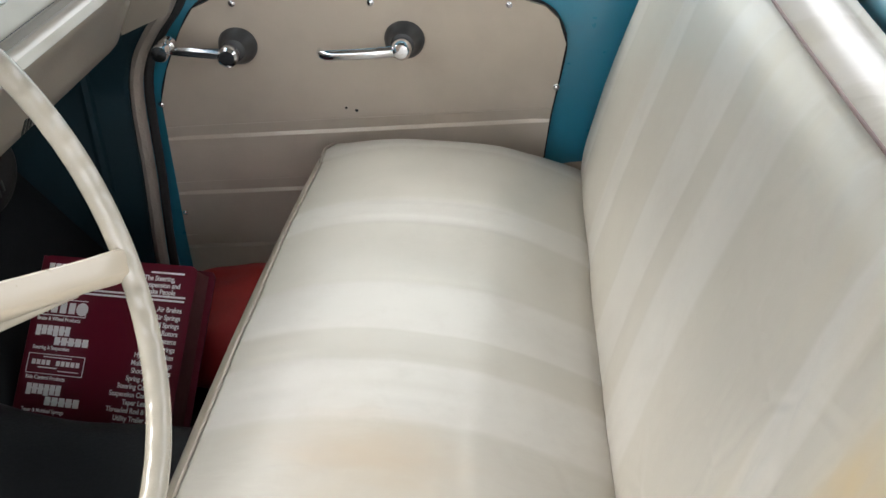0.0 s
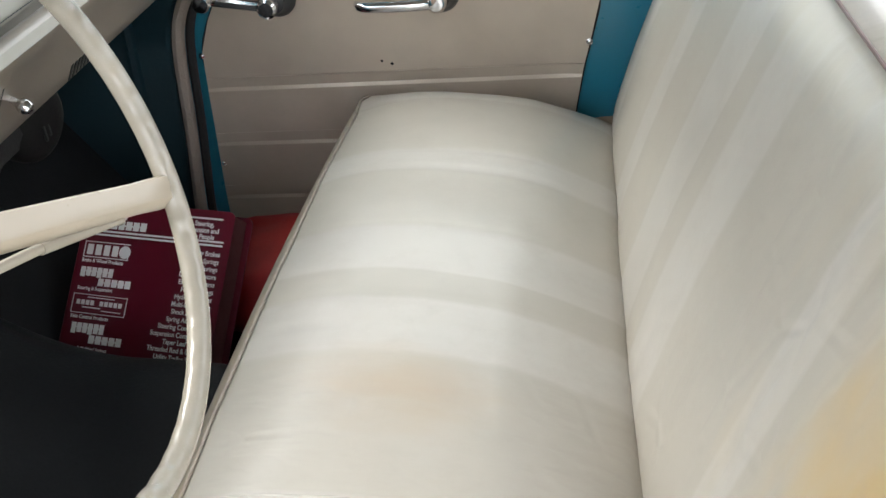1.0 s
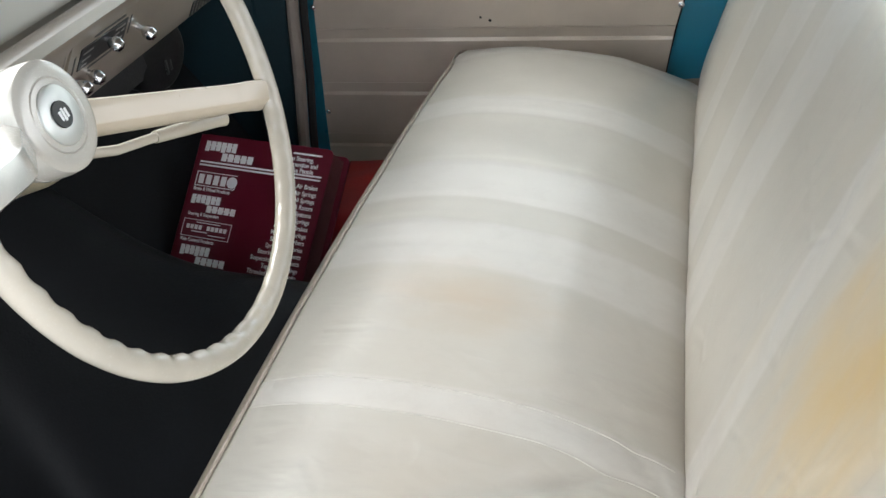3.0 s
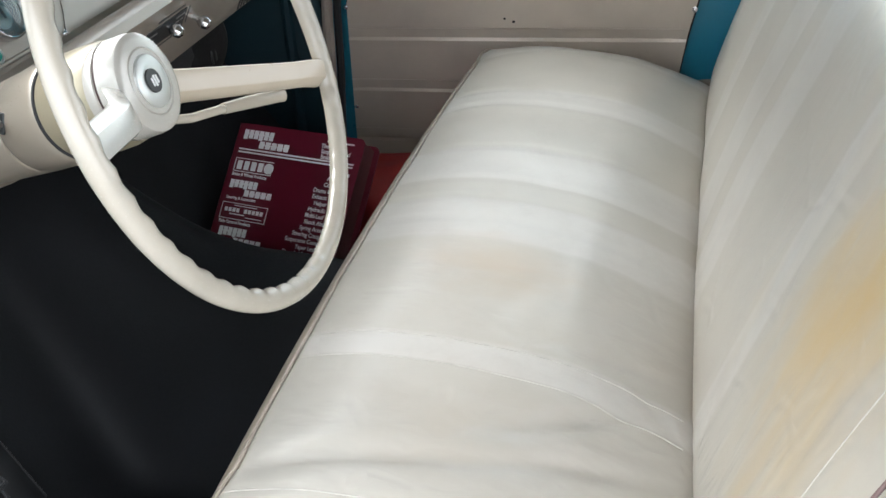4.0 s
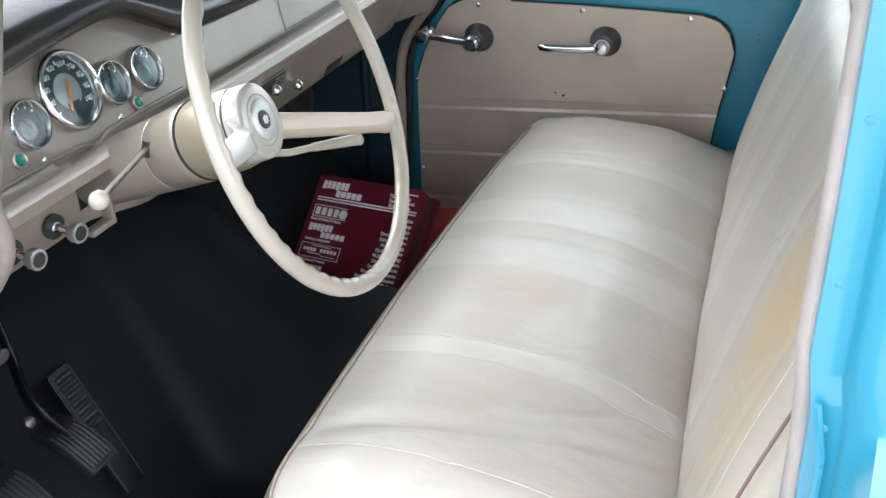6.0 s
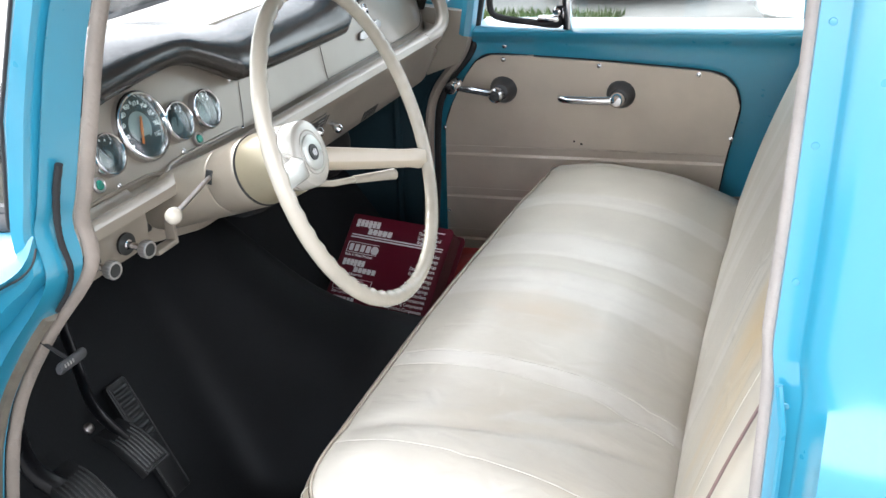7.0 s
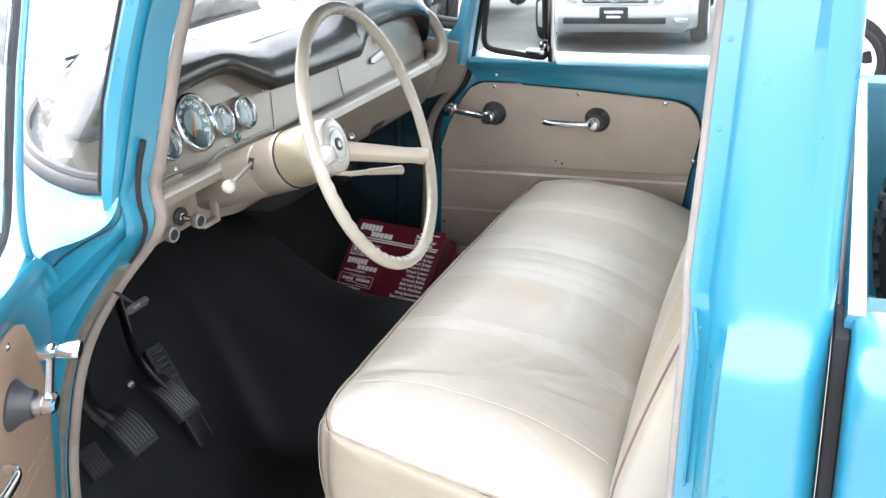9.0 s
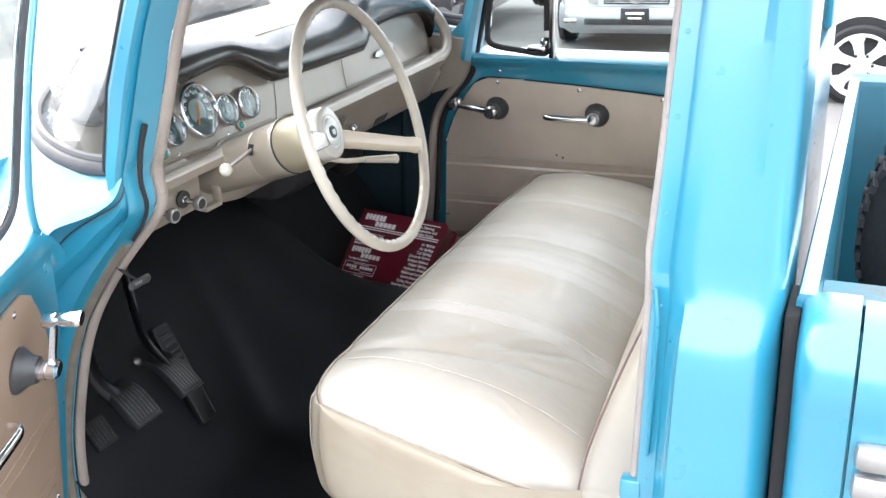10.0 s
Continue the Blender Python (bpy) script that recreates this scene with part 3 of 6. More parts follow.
for x, z in [(-0.348, 1.083), (0.359, 1.087), (-0.367, 0.842), (-0.174, 1.269), (0.059, 1.258), (0.286, 1.242), (-0.173, 1.299)]:
    part("screw", screw_mesh((x, panel_y(z) - 0.006 if z < 1.29 else panel_y(z) + 0.009, z), (0, -1, 0)), CHROME, pdoor)


def cone_mesh(at, axis):
    return lathe([(0, 0.034), (0.004, 0.034), (0.010, 0.029), (0.020, 0.022), (0.030, 0.0195), (0.031, 0.016)], at, axis, 28)


def door_hardware(parent, m, turn=0.0, reach=1.0, slide=0.0, sink=0.0):
    """Window crank and lever handle. m places them: x along the door, y out of the board, z up."""
    def put(bm):
        bmesh.ops.transform(bm, matrix=m, verts=bm.verts)
        return bm
    pivot = Matrix.Translation((-0.185, 0, 1.19)) @ Matrix.Rotation(radians(turn), 4, "Y") @ Matrix.Diagonal((reach, 1, 1, 1)) @ Matrix.Translation((0.185, 0, -1.19))

    def spun(bm):
        bmesh.ops.transform(bm, matrix=pivot, verts=bm.verts)
        return put(bm)

    crank = part("window_crank", spun(joined(
        lathe([(0.026, 0.013), (0.029, 0.0175), (0.040, 0.0175), (0.0405, 0.0155), (0.042, 0.0155), (0.0425, 0.0175), (0.054, 0.0175), (0.058, 0.013)], (-0.185, 0, 1.19), (0, 1, 0), 22),
        loft([[(-0.185 + dx * 0.9, 0.044 + 0.004 * t, 1.19 + dz * 1.0) for dx, dz in ((-0.11 * t, 0.011 - 0.005 * t), (-0.11 * t, 0.002))] + [(-0.185 - 0.11 * t * 0.9, 0.051 + 0.004 * t, 1.19 + 0.004)] + [(-0.185 - 0.11 * t * 0.9, 0.051 + 0.004 * t, 1.19 - 0.006)] + [(-0.185 - 0.11 * t * 0.9, 0.043 + 0.004 * t, 1.19 - 0.008)] for t in (0.0, 0.3, 0.6, 0.85, 1.0)]))),
        CHROME, parent, "chrome window crank")
    part("crank_knob", spun(lathe([(0.038, 0.011), (0.042, 0.0145), (0.057, 0.0145), (0.061, 0.0105), (0.064, 0.0115), (0.088, 0.0150), (0.092, 0.0135), (0.093, 0.003)], (-0.288, 0, 1.198), (0, 1, 0), 20)), CHROME, crank)
    part("crank_escutcheon", put(cone_mesh((-0.180, 0.0, 1.193), (0, 1, 0))), GREY_CONE, parent, "dark grey cone escutcheon")
    part("handle_escutcheon", put(cone_mesh((0.108 + slide, 0.0, 1.190), (0, 1, 0))), GREY_CONE, parent, "dark grey cone escutcheon")
    lever = smooth_path([(0.108 + slide, 0.046 - sink, 1.187), (0.07 + slide, 0.056 - sink, 1.187), (0.0 + slide, 0.060 - sink, 1.188), (-0.020 + slide, 0.058 - sink, 1.1885), (-0.028 + slide, 0.050 - sink, 1.189), (-0.030 + slide, 0.040 - sink, 1.189)], 4)
    part("lever_handle", put(joined(lathe([(0.028 - sink, 0.014), (0.034 - sink, 0.017), (0.052 - sink, 0.017), (0.058 - sink, 0.012), (0.059 - sink, 0.004)], (0.108 + slide, 0, 1.188), (0, 1, 0), 20), tube(lever, lambda t: 0.0105 - 0.004 * t, 12, flat=0.7, up=(0, 1, 0)))), CHROME, parent, "chrome lever door handle")


door_hardware(pdoor, Matrix.Translation((0, panel_y(1.19) - 0.006, 0)) @ Matrix.Diagonal((1, -1, 1, 1)), 9)

# window frame: belt, vent wing with rubber and latch, post, glass
part("vent_frame", tube(smooth_path([(-0.028, 1.452, 1.40), (-0.028, 1.452, 1.362), (-0.045, 1.452, 1.356), (-0.10, 1.452, 1.362), (-0.165, 1.452, 1.370), (-0.192, 1.452, 1.383), (-0.196, 1.452, 1.42), (-0.182, 1.45, 1.52), (-0.165, 1.445, 1.62), (-0.13, 1.44, 1.70), (-0.05, 1.44, 1.71), (-0.028, 1.44, 1.69), (-0.028, 1.45, 1.5)], 4, closed=True), 0.008, 8), BLACK_RUBBER, pdoor, "black rubber round the vent wing")
part("vent_post", box((-0.020, 1.442, 1.345), (0.0, 1.462, 1.74), 0.004), CHROME, pdoor, "bright division post")
part("door_frame", tube([(-0.262, 1.462, 1.33), (-0.240, 1.46, 1.44), (-0.205, 1.455, 1.60), (-0.175, 1.45, 1.73)], 0.020, 8, flat=1.2, up=(0, 1, 0)), TEAL, pdoor)
part("vent_latch", joined(box((-0.075, 1.425, 1.366), (-0.025, 1.445, 1.380), 0.004), lathe([(0, 0.010), (0.012, 0.010), (0.016, 0.006)], (-0.032, 1.45, 1.388), (0, -1, 0), 14)), CHROME, pdoor, "chrome vent wing latch")
gl = part("pane", box((0.0, 1.470, 1.34), (0.54, 1.474, 1.74)), GLASS, pdoor)
gl.visible_shadow = False
gl = part("pane", box((-0.19, 1.452, 1.37), (-0.03, 1.455, 1.70)), GLASS, pdoor)
gl.visible_shadow = False

for x, z, r in ((-0.012, 1.062, 0.0028), (0.006, 1.056, 0.0035)):
    part("dark_spot", lathe([(0, r), (0.0006, r * 0.8), (0.0008, 0.0004)], (x, panel_y(z) - 0.006, z), (0, -1, 0), 10), BLACK_RUBBER, pdoor)

# ---- bench seat ----
seat = thing("bench_seat", (0.17, 0.75, 0.66), "worn pearl beige vinyl bench seat with stained driver side", "bench seat")
Y0, Y1 = 0.085, 1.445
FRONT_IN = 0.030
PROFILE = smooth_path([(0.05, 0.0, 0.832), (-0.015, 0.0, 0.835), (-0.052, 0.0, 0.856), (-0.063, 0.0, 0.905), (-0.063, 0.0, 0.955), (-0.057, 0.0, 1.004), (-0.040, 0.0, 1.040), (-0.008, 0.0, 1.056), (0.06, 0, 1.070), (0.15, 0, 1.071), (0.25, 0, 1.057), (0.30, 0, 1.042), (0.36, 0, 1.014), (0.41, 0, 0.982), (0.432, 0, 0.93), (0.41, 0, 0.835)], 8)

def round_end(y, r):
    """How far a rounded end is drawn in at y: 0 inside, 1 at the very end."""
    d = max(0.0, r - (y - Y0), r - (Y1 - y)) / r
    return 1 - math.sqrt(max(0.0, 1 - d * d))


def settle(x, y, z):
    """The top flattens to a straight edge towards the rounded ends."""
    if z < 0.97:
        return z
    if y < 0.75:
        return lerp(z, min(z, 1.0 - 0.18 * x), min(1.0, 1.2 * round_end(y, 0.10)))
    return lerp(z, min(z, 1.028 - 0.20 * (x + 0.04)), round_end(y, 0.15))


def sway(x, y):
    """The seat bows back towards its ends, more so on the driver's side."""
    d, t = y - 0.75, max(0.0, min(1.0, (x + 0.06) / 0.47))
    return lerp(-0.026 * d + 0.045 * d * d, -0.040 * d + 0.032 * d * d, t)


def tip(x, y):
    return -0.022 * (y - 0.75) * max(0.0, min(1.0, (0.41 - x) / 0.45))


def folds(x, y):
    """Creases that sitting has left in the driver's half."""
    z = 0.0
    for cx, cy, ang, ln, wd, amp in [(0.20, 0.52, 70, 0.12, 0.010, 0.0012), (0.30, 0.36, 35, 0.14, 0.012, 0.005), (0.33, 0.30, 20, 0.12, 0.010, 0.004), (0.25, 0.60, 95, 0.10, 0.010, 0.0010), (0.12, 0.24, 12, 0.15, 0.014, 0.004),
                                     (0.36, 0.48, 10, 0.10, 0.012, 0.003), (0.18, 0.30, 50, 0.10, 0.01, 0.003), (0.132, 0.147, 49, 0.07, 0.009, 0.0025), (0.39, 0.394, -54, 0.08, 0.008, 0.0022), (0.37, 0.42, -48, 0.07, 0.008, 0.0018)]:
        c, s = math.cos(radians(ang)), math.sin(radians(ang))
        u, v = (x - cx) * c + (y - cy) * s, -(x - cx) * s + (y - cy) * c
        z -= 2.4 * amp * math.exp(-(u / ln) ** 2 * 2 - (v / wd) ** 2)
    z += 0.004 * noise.noise(Vector((x * 5, y * 5, 0.3))) + 0.0015 * noise.noise(Vector((x * 16, y * 16, 1.3)))
    return z


def side_folds(x, z):
    """Soft pulls in the boxing of the seat's ends."""
    return 0.004 * noise.noise(Vector((x * 9 + z * 5, 2.0, z * 16))) + 0.002 * noise.noise(Vector((x * 22, 5.0, z * 30)))


EDGE = min(range(len(PROFILE)), key=lambda k: (PROFILE[k] - Vector((-0.040, 0, 1.040))).length)


def inset(y):
    """How far the front seam lies over the edge, in profile steps: none at the corners."""
    return 5.0 * max(0.0, min(1.0, (y - 0.10) / 0.12, (1.42 - y) / 0.10))


SEAMS = [0.178, 0.388, 0.432, 0.70, 0.755, 0.81, 0.92, 1.08, 1.14, 1.33]


def cushion_mesh():
    bm = bmesh.new()
    ny, rings = 190, []
    prof = PROFILE
    for j in range(ny + 1):
        a = j / ny
        y = lerp(Y0, Y1, lerp(a, 0.5 - 0.5 * math.cos(math.pi * a), 0.6))
        e = round_end(y, 0.05)
        seam = min(abs(y - s) for s in SEAMS)
        ring = []
        for p in prof:
            x, z = p.x, p.z
            top = max(0.0, min(1.0, (z - 0.99) / 0.05)) * (1 if -0.03 < x < 0.40 else 0)
            z2 = settle(x, y, z)
            x2 = x + sway(x, y) + FRONT_IN * e * max(0.0, min(1.0, (0.12 - x) / 0.18)) * (1.0 if y < 0.7 else 0.6)
            z2 += tip(x, y) * max(0.0, min(1.0, (z - 0.88) / 0.12))
            z2 += top * (folds(x, y) - 0.0016 * math.exp(-(seam / 0.005) ** 2))
            ring.append(bm.verts.new((x2, y, z2)))
        rings.append(ring)
    n = len(prof)
    for a, b in zip(rings, rings[1:]):
        for i in range(n):
            f = bm.faces.new((a[i], a[(i + 1) % n], b[(i + 1) % n], b[i]))
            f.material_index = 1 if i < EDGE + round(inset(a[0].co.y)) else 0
    for ring, way in ((rings[0], -1), (rings[-1], 1)):
        last, mid = ring, Vector((0.18, ring[0].co.y, 0.93))
        for s, out in ((0.985, 0.005), (0.95, 0.009), (0.88, 0.012), (0.7, 0.015), (0.45, 0.016), (0.2, 0.017), (0.02, 0.017)):
            nxt = [bm.verts.new(mid + (v.co - mid) * s + Vector((0, way * (out + side_folds(mid.x + (v.co.x - mid.x) * s, mid.z + (v.co.z - mid.z) * s)), 0))) for v in ring]
            for i in range(n):
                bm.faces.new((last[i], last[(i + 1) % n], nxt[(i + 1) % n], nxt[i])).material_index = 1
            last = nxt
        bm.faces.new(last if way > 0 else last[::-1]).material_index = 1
    return bm


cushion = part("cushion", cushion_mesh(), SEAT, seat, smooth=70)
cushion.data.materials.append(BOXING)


def on_cushion(k, y):
    """A place on the cushion: profile point k at y."""
    p = PROFILE[k]
    e = round_end(y, 0.05)
    x = p.x + sway(p.x, y) + FRONT_IN * e * max(0.0, min(1.0, (0.12 - p.x) / 0.18)) * (1.0 if y < 0.7 else 0.6)
    return Vector((x, y, settle(p.x, y, p.z) + tip(p.x, y)))




def front_seam(y):
    k = inset(y)
    p = PROFILE[EDGE + int(k)]
    lift = folds(p.x, y) * max(0.0, min(1.0, (p.z - 0.99) / 0.05)) if p.x > -0.03 else 0.0
    return on_cushion(EDGE + int(k), y).lerp(on_cushion(EDGE + int(k) + 1, y), k - int(k)) + Vector((0, 0, lift))


BACK = min(range(len(PROFILE)), key=lambda k: (PROFILE[k] - Vector((0.40, 0, 0.988))).length)
pip = [on_cushion(k, Y0 + 0.0005) + Vector((0, -0.001, 0.001)) for k in range(BACK, EDGE, -3)]
pip += [front_seam(lerp(Y0 + 0.0005, Y1 - 0.004, 0.5 - 0.5 * math.cos(math.pi * k / 110))) + Vector((-0.002, 0, 0.002)) for k in range(111)]
pip += [on_cushion(k, Y1 - 0.004) + Vector((0, 0, 0.001)) for k in range(EDGE, BACK, 3)]
PIPING = material("taupe_piping_vinyl", (0.36, 0.31, 0.25), 0.4, 0.0, 0.15, 40.0, 300, 0.1, 0.0003)
PIPING_SHADE = material("piping_gap_shade", (0.10, 0.075, 0.055), 0.7)
part("piping", tube(pip, 0.0020, 8), PIPING, cushion, "taupe vinyl piping")
# Dark line below the piping stands in for the shadow of its gap.
part("piping_shade_line", tube([p + Vector((-0.0026, -0.0012, -0.0030)) for p in pip], 0.0010, 6), PIPING_SHADE, cushion, "dark line for the shadow under the piping")
corner = [on_cushion(k, Y0 + 0.022) + Vector((-0.0012, -0.0012, 0)) for k in range(EDGE - 1, 8, -2)]
part("stitching", tube(corner, 0.0009, 5), THREAD, cushion)


def back_shift(y):
    d = y - 0.75
    return 0.020 - 0.040 * d + 0.032 * d * d


def backrest_mesh():
    bm = bmesh.new()
    ny, rings = 150, []
    prof = smooth_path([(0.42, 0, 0.84), (0.393, 0, 0.92), (0.392, 0, 0.985), (0.425, 0, 1.08), (0.462, 0, 1.18), (0.499, 0, 1.28), (0.520, 0, 1.340), (0.533, 0, 1.375), (0.546, 0, 1.400), (0.562, 0, 1.4155), (0.585, 0, 1.424), (0.61, 0, 1.426), (0.640, 0, 1.423), (0.655, 0, 1.40), (0.655, 0, 1.1), (0.60, 0, 0.85)], 7)
    for j in range(ny + 1):
        y = lerp(0.068, 1.45, j / ny)
        d = max(0.0, 0.05 - (y - 0.068), 0.05 - (1.45 - y)) / 0.05
        e = 1 - math.sqrt(max(0, 1 - d * d))
        ring = []
        for p in prof:
            x, z = p.x, p.z
            front = 1.0 if (x < 0.56 and 0.97 < z < 1.41) else 0.0
            seam = min(abs(y - s) for s in SEAMS)
            shift = back_shift(y) * max(0.0, min(1.0, (0.655 - x) / 0.08))
            x2 = x + shift + 0.022 * e * (1 if x < 0.57 else 0) + front * (0.0015 * math.exp(-(seam / 0.005) ** 2) + 0.004 * noise.noise(Vector((z * 4, y * 5, 5))) - 0.010 * math.sin(math.pi * (z - 0.97) / 0.44))
            ring.append(bm.verts.new((x2, y, z - (0.012 * e if z > 1.3 else 0))))
        rings.append(ring)
    n = len(prof)
    for a, b in zip(rings, rings[1:]):
        for i in range(n):
            bm.faces.new((a[i], a[(i + 1) % n], b[(i + 1) % n], b[i]))
    bm.faces.new(rings[0][::-1])
    bm.faces.new(rings[-1])
    return bm


backrest = part("backrest", backrest_mesh(), SEAT, seat, smooth=70)
BACK_FRONT = [(0.92, 0.393), (0.985, 0.392), (1.08, 0.425), (1.18, 0.462), (1.28, 0.499), (1.34, 0.520), (1.375, 0.533), (1.40, 0.546), (1.4155, 0.562)]
pip = smooth_path([(table(BACK_FRONT, z) + 0.062 - 0.010 * math.sin(math.pi * (z - 0.97) / 0.44), 0.0735, z) for z in (0.97, 1.03, 1.09, 1.15, 1.21, 1.27, 1.33)] + [(0.604, 0.080, 1.385), (0.612, 0.12, 1.414)] + [(0.567 + back_shift(y), y, 1.4195) for y in (0.3, 0.5, 0.75, 1.0, 1.2, 1.4)], 6)
part("piping", tube(pip, 0.0018, 8), material("dark_piping", (0.19, 0.12, 0.11), 0.5), backrest, "dark brown vinyl piping")
part("seat_base", box((0.04, 0.13, 0.665), (0.42, 1.42, 0.885), 0.02), DARK, seat, "dark steel seat base")


def stitch(y):
    """A line of pale thread across the cushion."""
    pts = []
    for p in PROFILE:
        if p.z > 0.985 and -0.035 < p.x < 0.40:
            e = round_end(y, 0.05)
            top = max(0.0, min(1.0, (p.z - 0.99) / 0.05))
            x = p.x + sway(p.x, y) + FRONT_IN * e * max(0.0, min(1.0, (0.12 - p.x) / 0.18))
            pts.append((x, y, settle(p.x, y, p.z) + tip(p.x, y) + top * (folds(p.x, y) - 0.0016) + 0.0005))
    return tube(pts, 0.0009, 5)


for y in (0.388, 0.432, 0.178):
    part("stitching", stitch(y), THREAD, cushion)


def back_stitch(y):
    """A line of pale thread up the backrest."""
    pts = []
    for k in range(24):
        z = lerp(1.0, 1.40, k / 23)
        shift = back_shift(y)
        pts.append((table(BACK_FRONT, z) + shift + 0.0015 + 0.004 * noise.noise(Vector((z * 4, y * 5, 5))) - 0.010 * math.sin(math.pi * (z - 0.97) / 0.44) - 0.0012, y, z))
    return tube(smooth_path(pts, 2), 0.0009, 5)


for y in (0.140,):
    part("stitching", back_stitch(y), THREAD, backrest)

# ---- dashboard ----
dash = thing("dashboard", (-0.45, 0.75, 1.30), "tan metallic steel dashboard with black padded visor", "dashboard")
DN = Vector((math.cos(radians(17)), 0, math.sin(radians(17))))
DU = Vector((-math.sin(radians(17)), 0, math.cos(radians(17))))
DBASE = Vector((-0.344, 0, 1.387))


def on_dash(y, z, out=0.0):
    """A place on the sloping instrument face at height z."""
    return DBASE + DU * ((z - 1.387) / DU.z) + Vector((0, y, 0)) + DN * out


def dash_end(y):
    """How much the far end is drawn forward and down where the board rounds off."""
    d = max(0.0, y - 1.33) / 0.115
    return 1 - math.sqrt(max(0.0, 1 - min(1, d) ** 2))


def dash_mesh():
    prof = [(-0.62, 1.262), (-0.42, 1.240), (-0.352, 1.234), (-0.345, 1.238), (-0.334, 1.258), (-0.310, 1.300), (-0.290, 1.332), (-0.277, 1.345), (-0.272, 1.356), (-0.276, 1.368), (-0.288, 1.374), (-0.300, 1.372), (-0.312, 1.362), (-0.326, 1.357), (-0.3365, 1.362),
            (-0.352, 1.413), (-0.368, 1.466), (-0.382, 1.512), (-0.395, 1.53), (-0.62, 1.53)]
    sections = []
    for k in range(91):
        y = lerp(0.045, 1.445, k / 90)
        e = dash_end(y)
        s = []
        for x, z in prof:
            x = max(x, table([(0.0, -0.40), (0.06, -0.43), (0.17, -0.52), (0.38, -0.62), (1.12, -0.62), (1.33, -0.52), (1.44, -0.43)], y))
            dip = 0.012 * math.exp(-((y - 0.345) / 0.035) ** 2) if 1.33 < z < 1.38 and x > -0.33 else 0
            z = min(z, table([(0.045, 1.455), (0.10, 1.485), (0.25, 1.53)], y))
            # cut away behind the column and the switch bracket
            if z < 1.352 and y < 0.44:
                x = min(x, lerp(-0.40, x, max(0.0, (y - 0.37) / 0.07)))
            # the roll fades out where the end moulding takes over
            if x > -0.335 and 1.33 < z < 1.39:
                x = lerp(x, -0.340, max(0.0, min(1.0, (y - 1.34) / 0.06)))
            s.append((x - 0.04 * e * (1 if x > -0.4 else 0), y, z + dip * 0.6))
        sections.append(s)
    return loft(sections)


body = part("dash_body", dash_mesh(), DASH_TAN, dash)
part("end_moulding", tube(smooth_path([(-0.288, 1.26, 1.358), (-0.288, 1.32, 1.360), (-0.290, 1.365, 1.367), (-0.297, 1.400, 1.388), (-0.312, 1.418, 1.420), (-0.335, 1.420, 1.455), (-0.36, 1.41, 1.48)], 6), 0.0155, 14), DASH_TAN, dash)

# the black visor: its lower lip is cut up over the dials and over the glove box
LIP = [(0.05, 1.462), (0.07, 1.464), (0.10, 1.468), (0.15, 1.477), (0.28, 1.490), (0.42, 1.499), (0.48, 1.494), (0.53, 1.471), (0.57, 1.450), (0.62, 1.441), (0.92, 1.436), (0.97, 1.440), (1.02, 1.462), (1.08, 1.476), (1.20, 1.480), (1.33, 1.474), (1.39, 1.452), (1.425, 1.415), (1.445, 1.380)]


def pad_mesh():
    sections = []
    lip = smooth_path([(0, y, z) for y, z in LIP], 6)
    for p in lip:
        y, zb = p.y, p.z
        e = dash_end(y)
        xo = -0.318 - 0.05 * e - 0.030 * min(1, max(0, (zb - 1.44) / 0.06))
        top = table([(0.07, 1.520), (0.11, 1.545), (0.18, 1.560), (0.35, 1.568), (0.5, 1.555), (0.62, 1.532), (0.9, 1.535), (1.05, 1.580), (1.25, 1.590), (1.38, 1.57), (1.445, 1.50)], y)
        s = [(-0.40 - 0.03 * e, zb + 0.030), (-0.375 - 0.03 * e, zb + 0.006), (xo - 0.020, zb - 0.001), (xo - 0.006, zb + 0.004), (xo, zb + 0.018), (xo - 0.004, zb + 0.036),
             (xo - 0.022, lerp(zb + 0.036, top, 0.5)), (xo - 0.07, top - 0.006), (xo - 0.13, top), (xo - 0.165, top - 0.010), (xo - 0.180, top - 0.030), (xo - 0.180, 1.48)]
        lim = table([(0.0, -0.40), (0.06, -0.43), (0.17, -0.53), (0.38, -0.63), (0.75, -0.67), (1.12, -0.63), (1.33, -0.53), (1.44, -0.43)], y)
        s = [(max(x, lim), z) for x, z in s]
        k = table([(0.05, 0.25), (0.06, 0.55), (0.075, 0.78), (0.10, 0.93), (0.14, 1.0)], y)
        cx, cz = sum(q[0] for q in s) / len(s), sum(q[1] for q in s) / len(s)
        s = [(cx + (x - cx) * k, cz + (z - cz) * k) for x, z in s]
        sections.append([(x, y, z) for x, z in s])
    return loft(sections)


part("dash_top", loft([[(max(-0.68, table([(0.12, -0.50), (0.38, -0.62), (0.75, -0.66), (1.12, -0.62), (1.36, -0.50)], y)), y, 1.500), (-0.55, y, 1.520), (-0.44, y, 1.524), (-0.40, y, 1.515), (-0.40, y, 1.48), (-0.50, y, 1.47)] for y in (0.24, 0.35, 0.5, 0.75, 1.0, 1.2, 1.32)]), DASH_TAN, dash)
pad = part("visor_pad", pad_mesh(), PAD, dash, "black padded vinyl visor", 60)

# fine joints: glove box and centre plate
JOINT = material("joint_shadow_brown", (0.07, 0.055, 0.042), 0.7)


def groove(points, r=0.0006):
    return tube(points, r, 5)


part("joint", groove([on_dash(0.612, 1.432, 0.001), on_dash(0.590, 1.385, 0.001), on_dash(0.575, 1.362, 0.001)]), JOINT, dash)
part("joint", groove([on_dash(0.905, 1.430, 0.001), on_dash(0.892, 1.385, 0.001), on_dash(0.888, 1.364, 0.001)]), JOINT, dash)
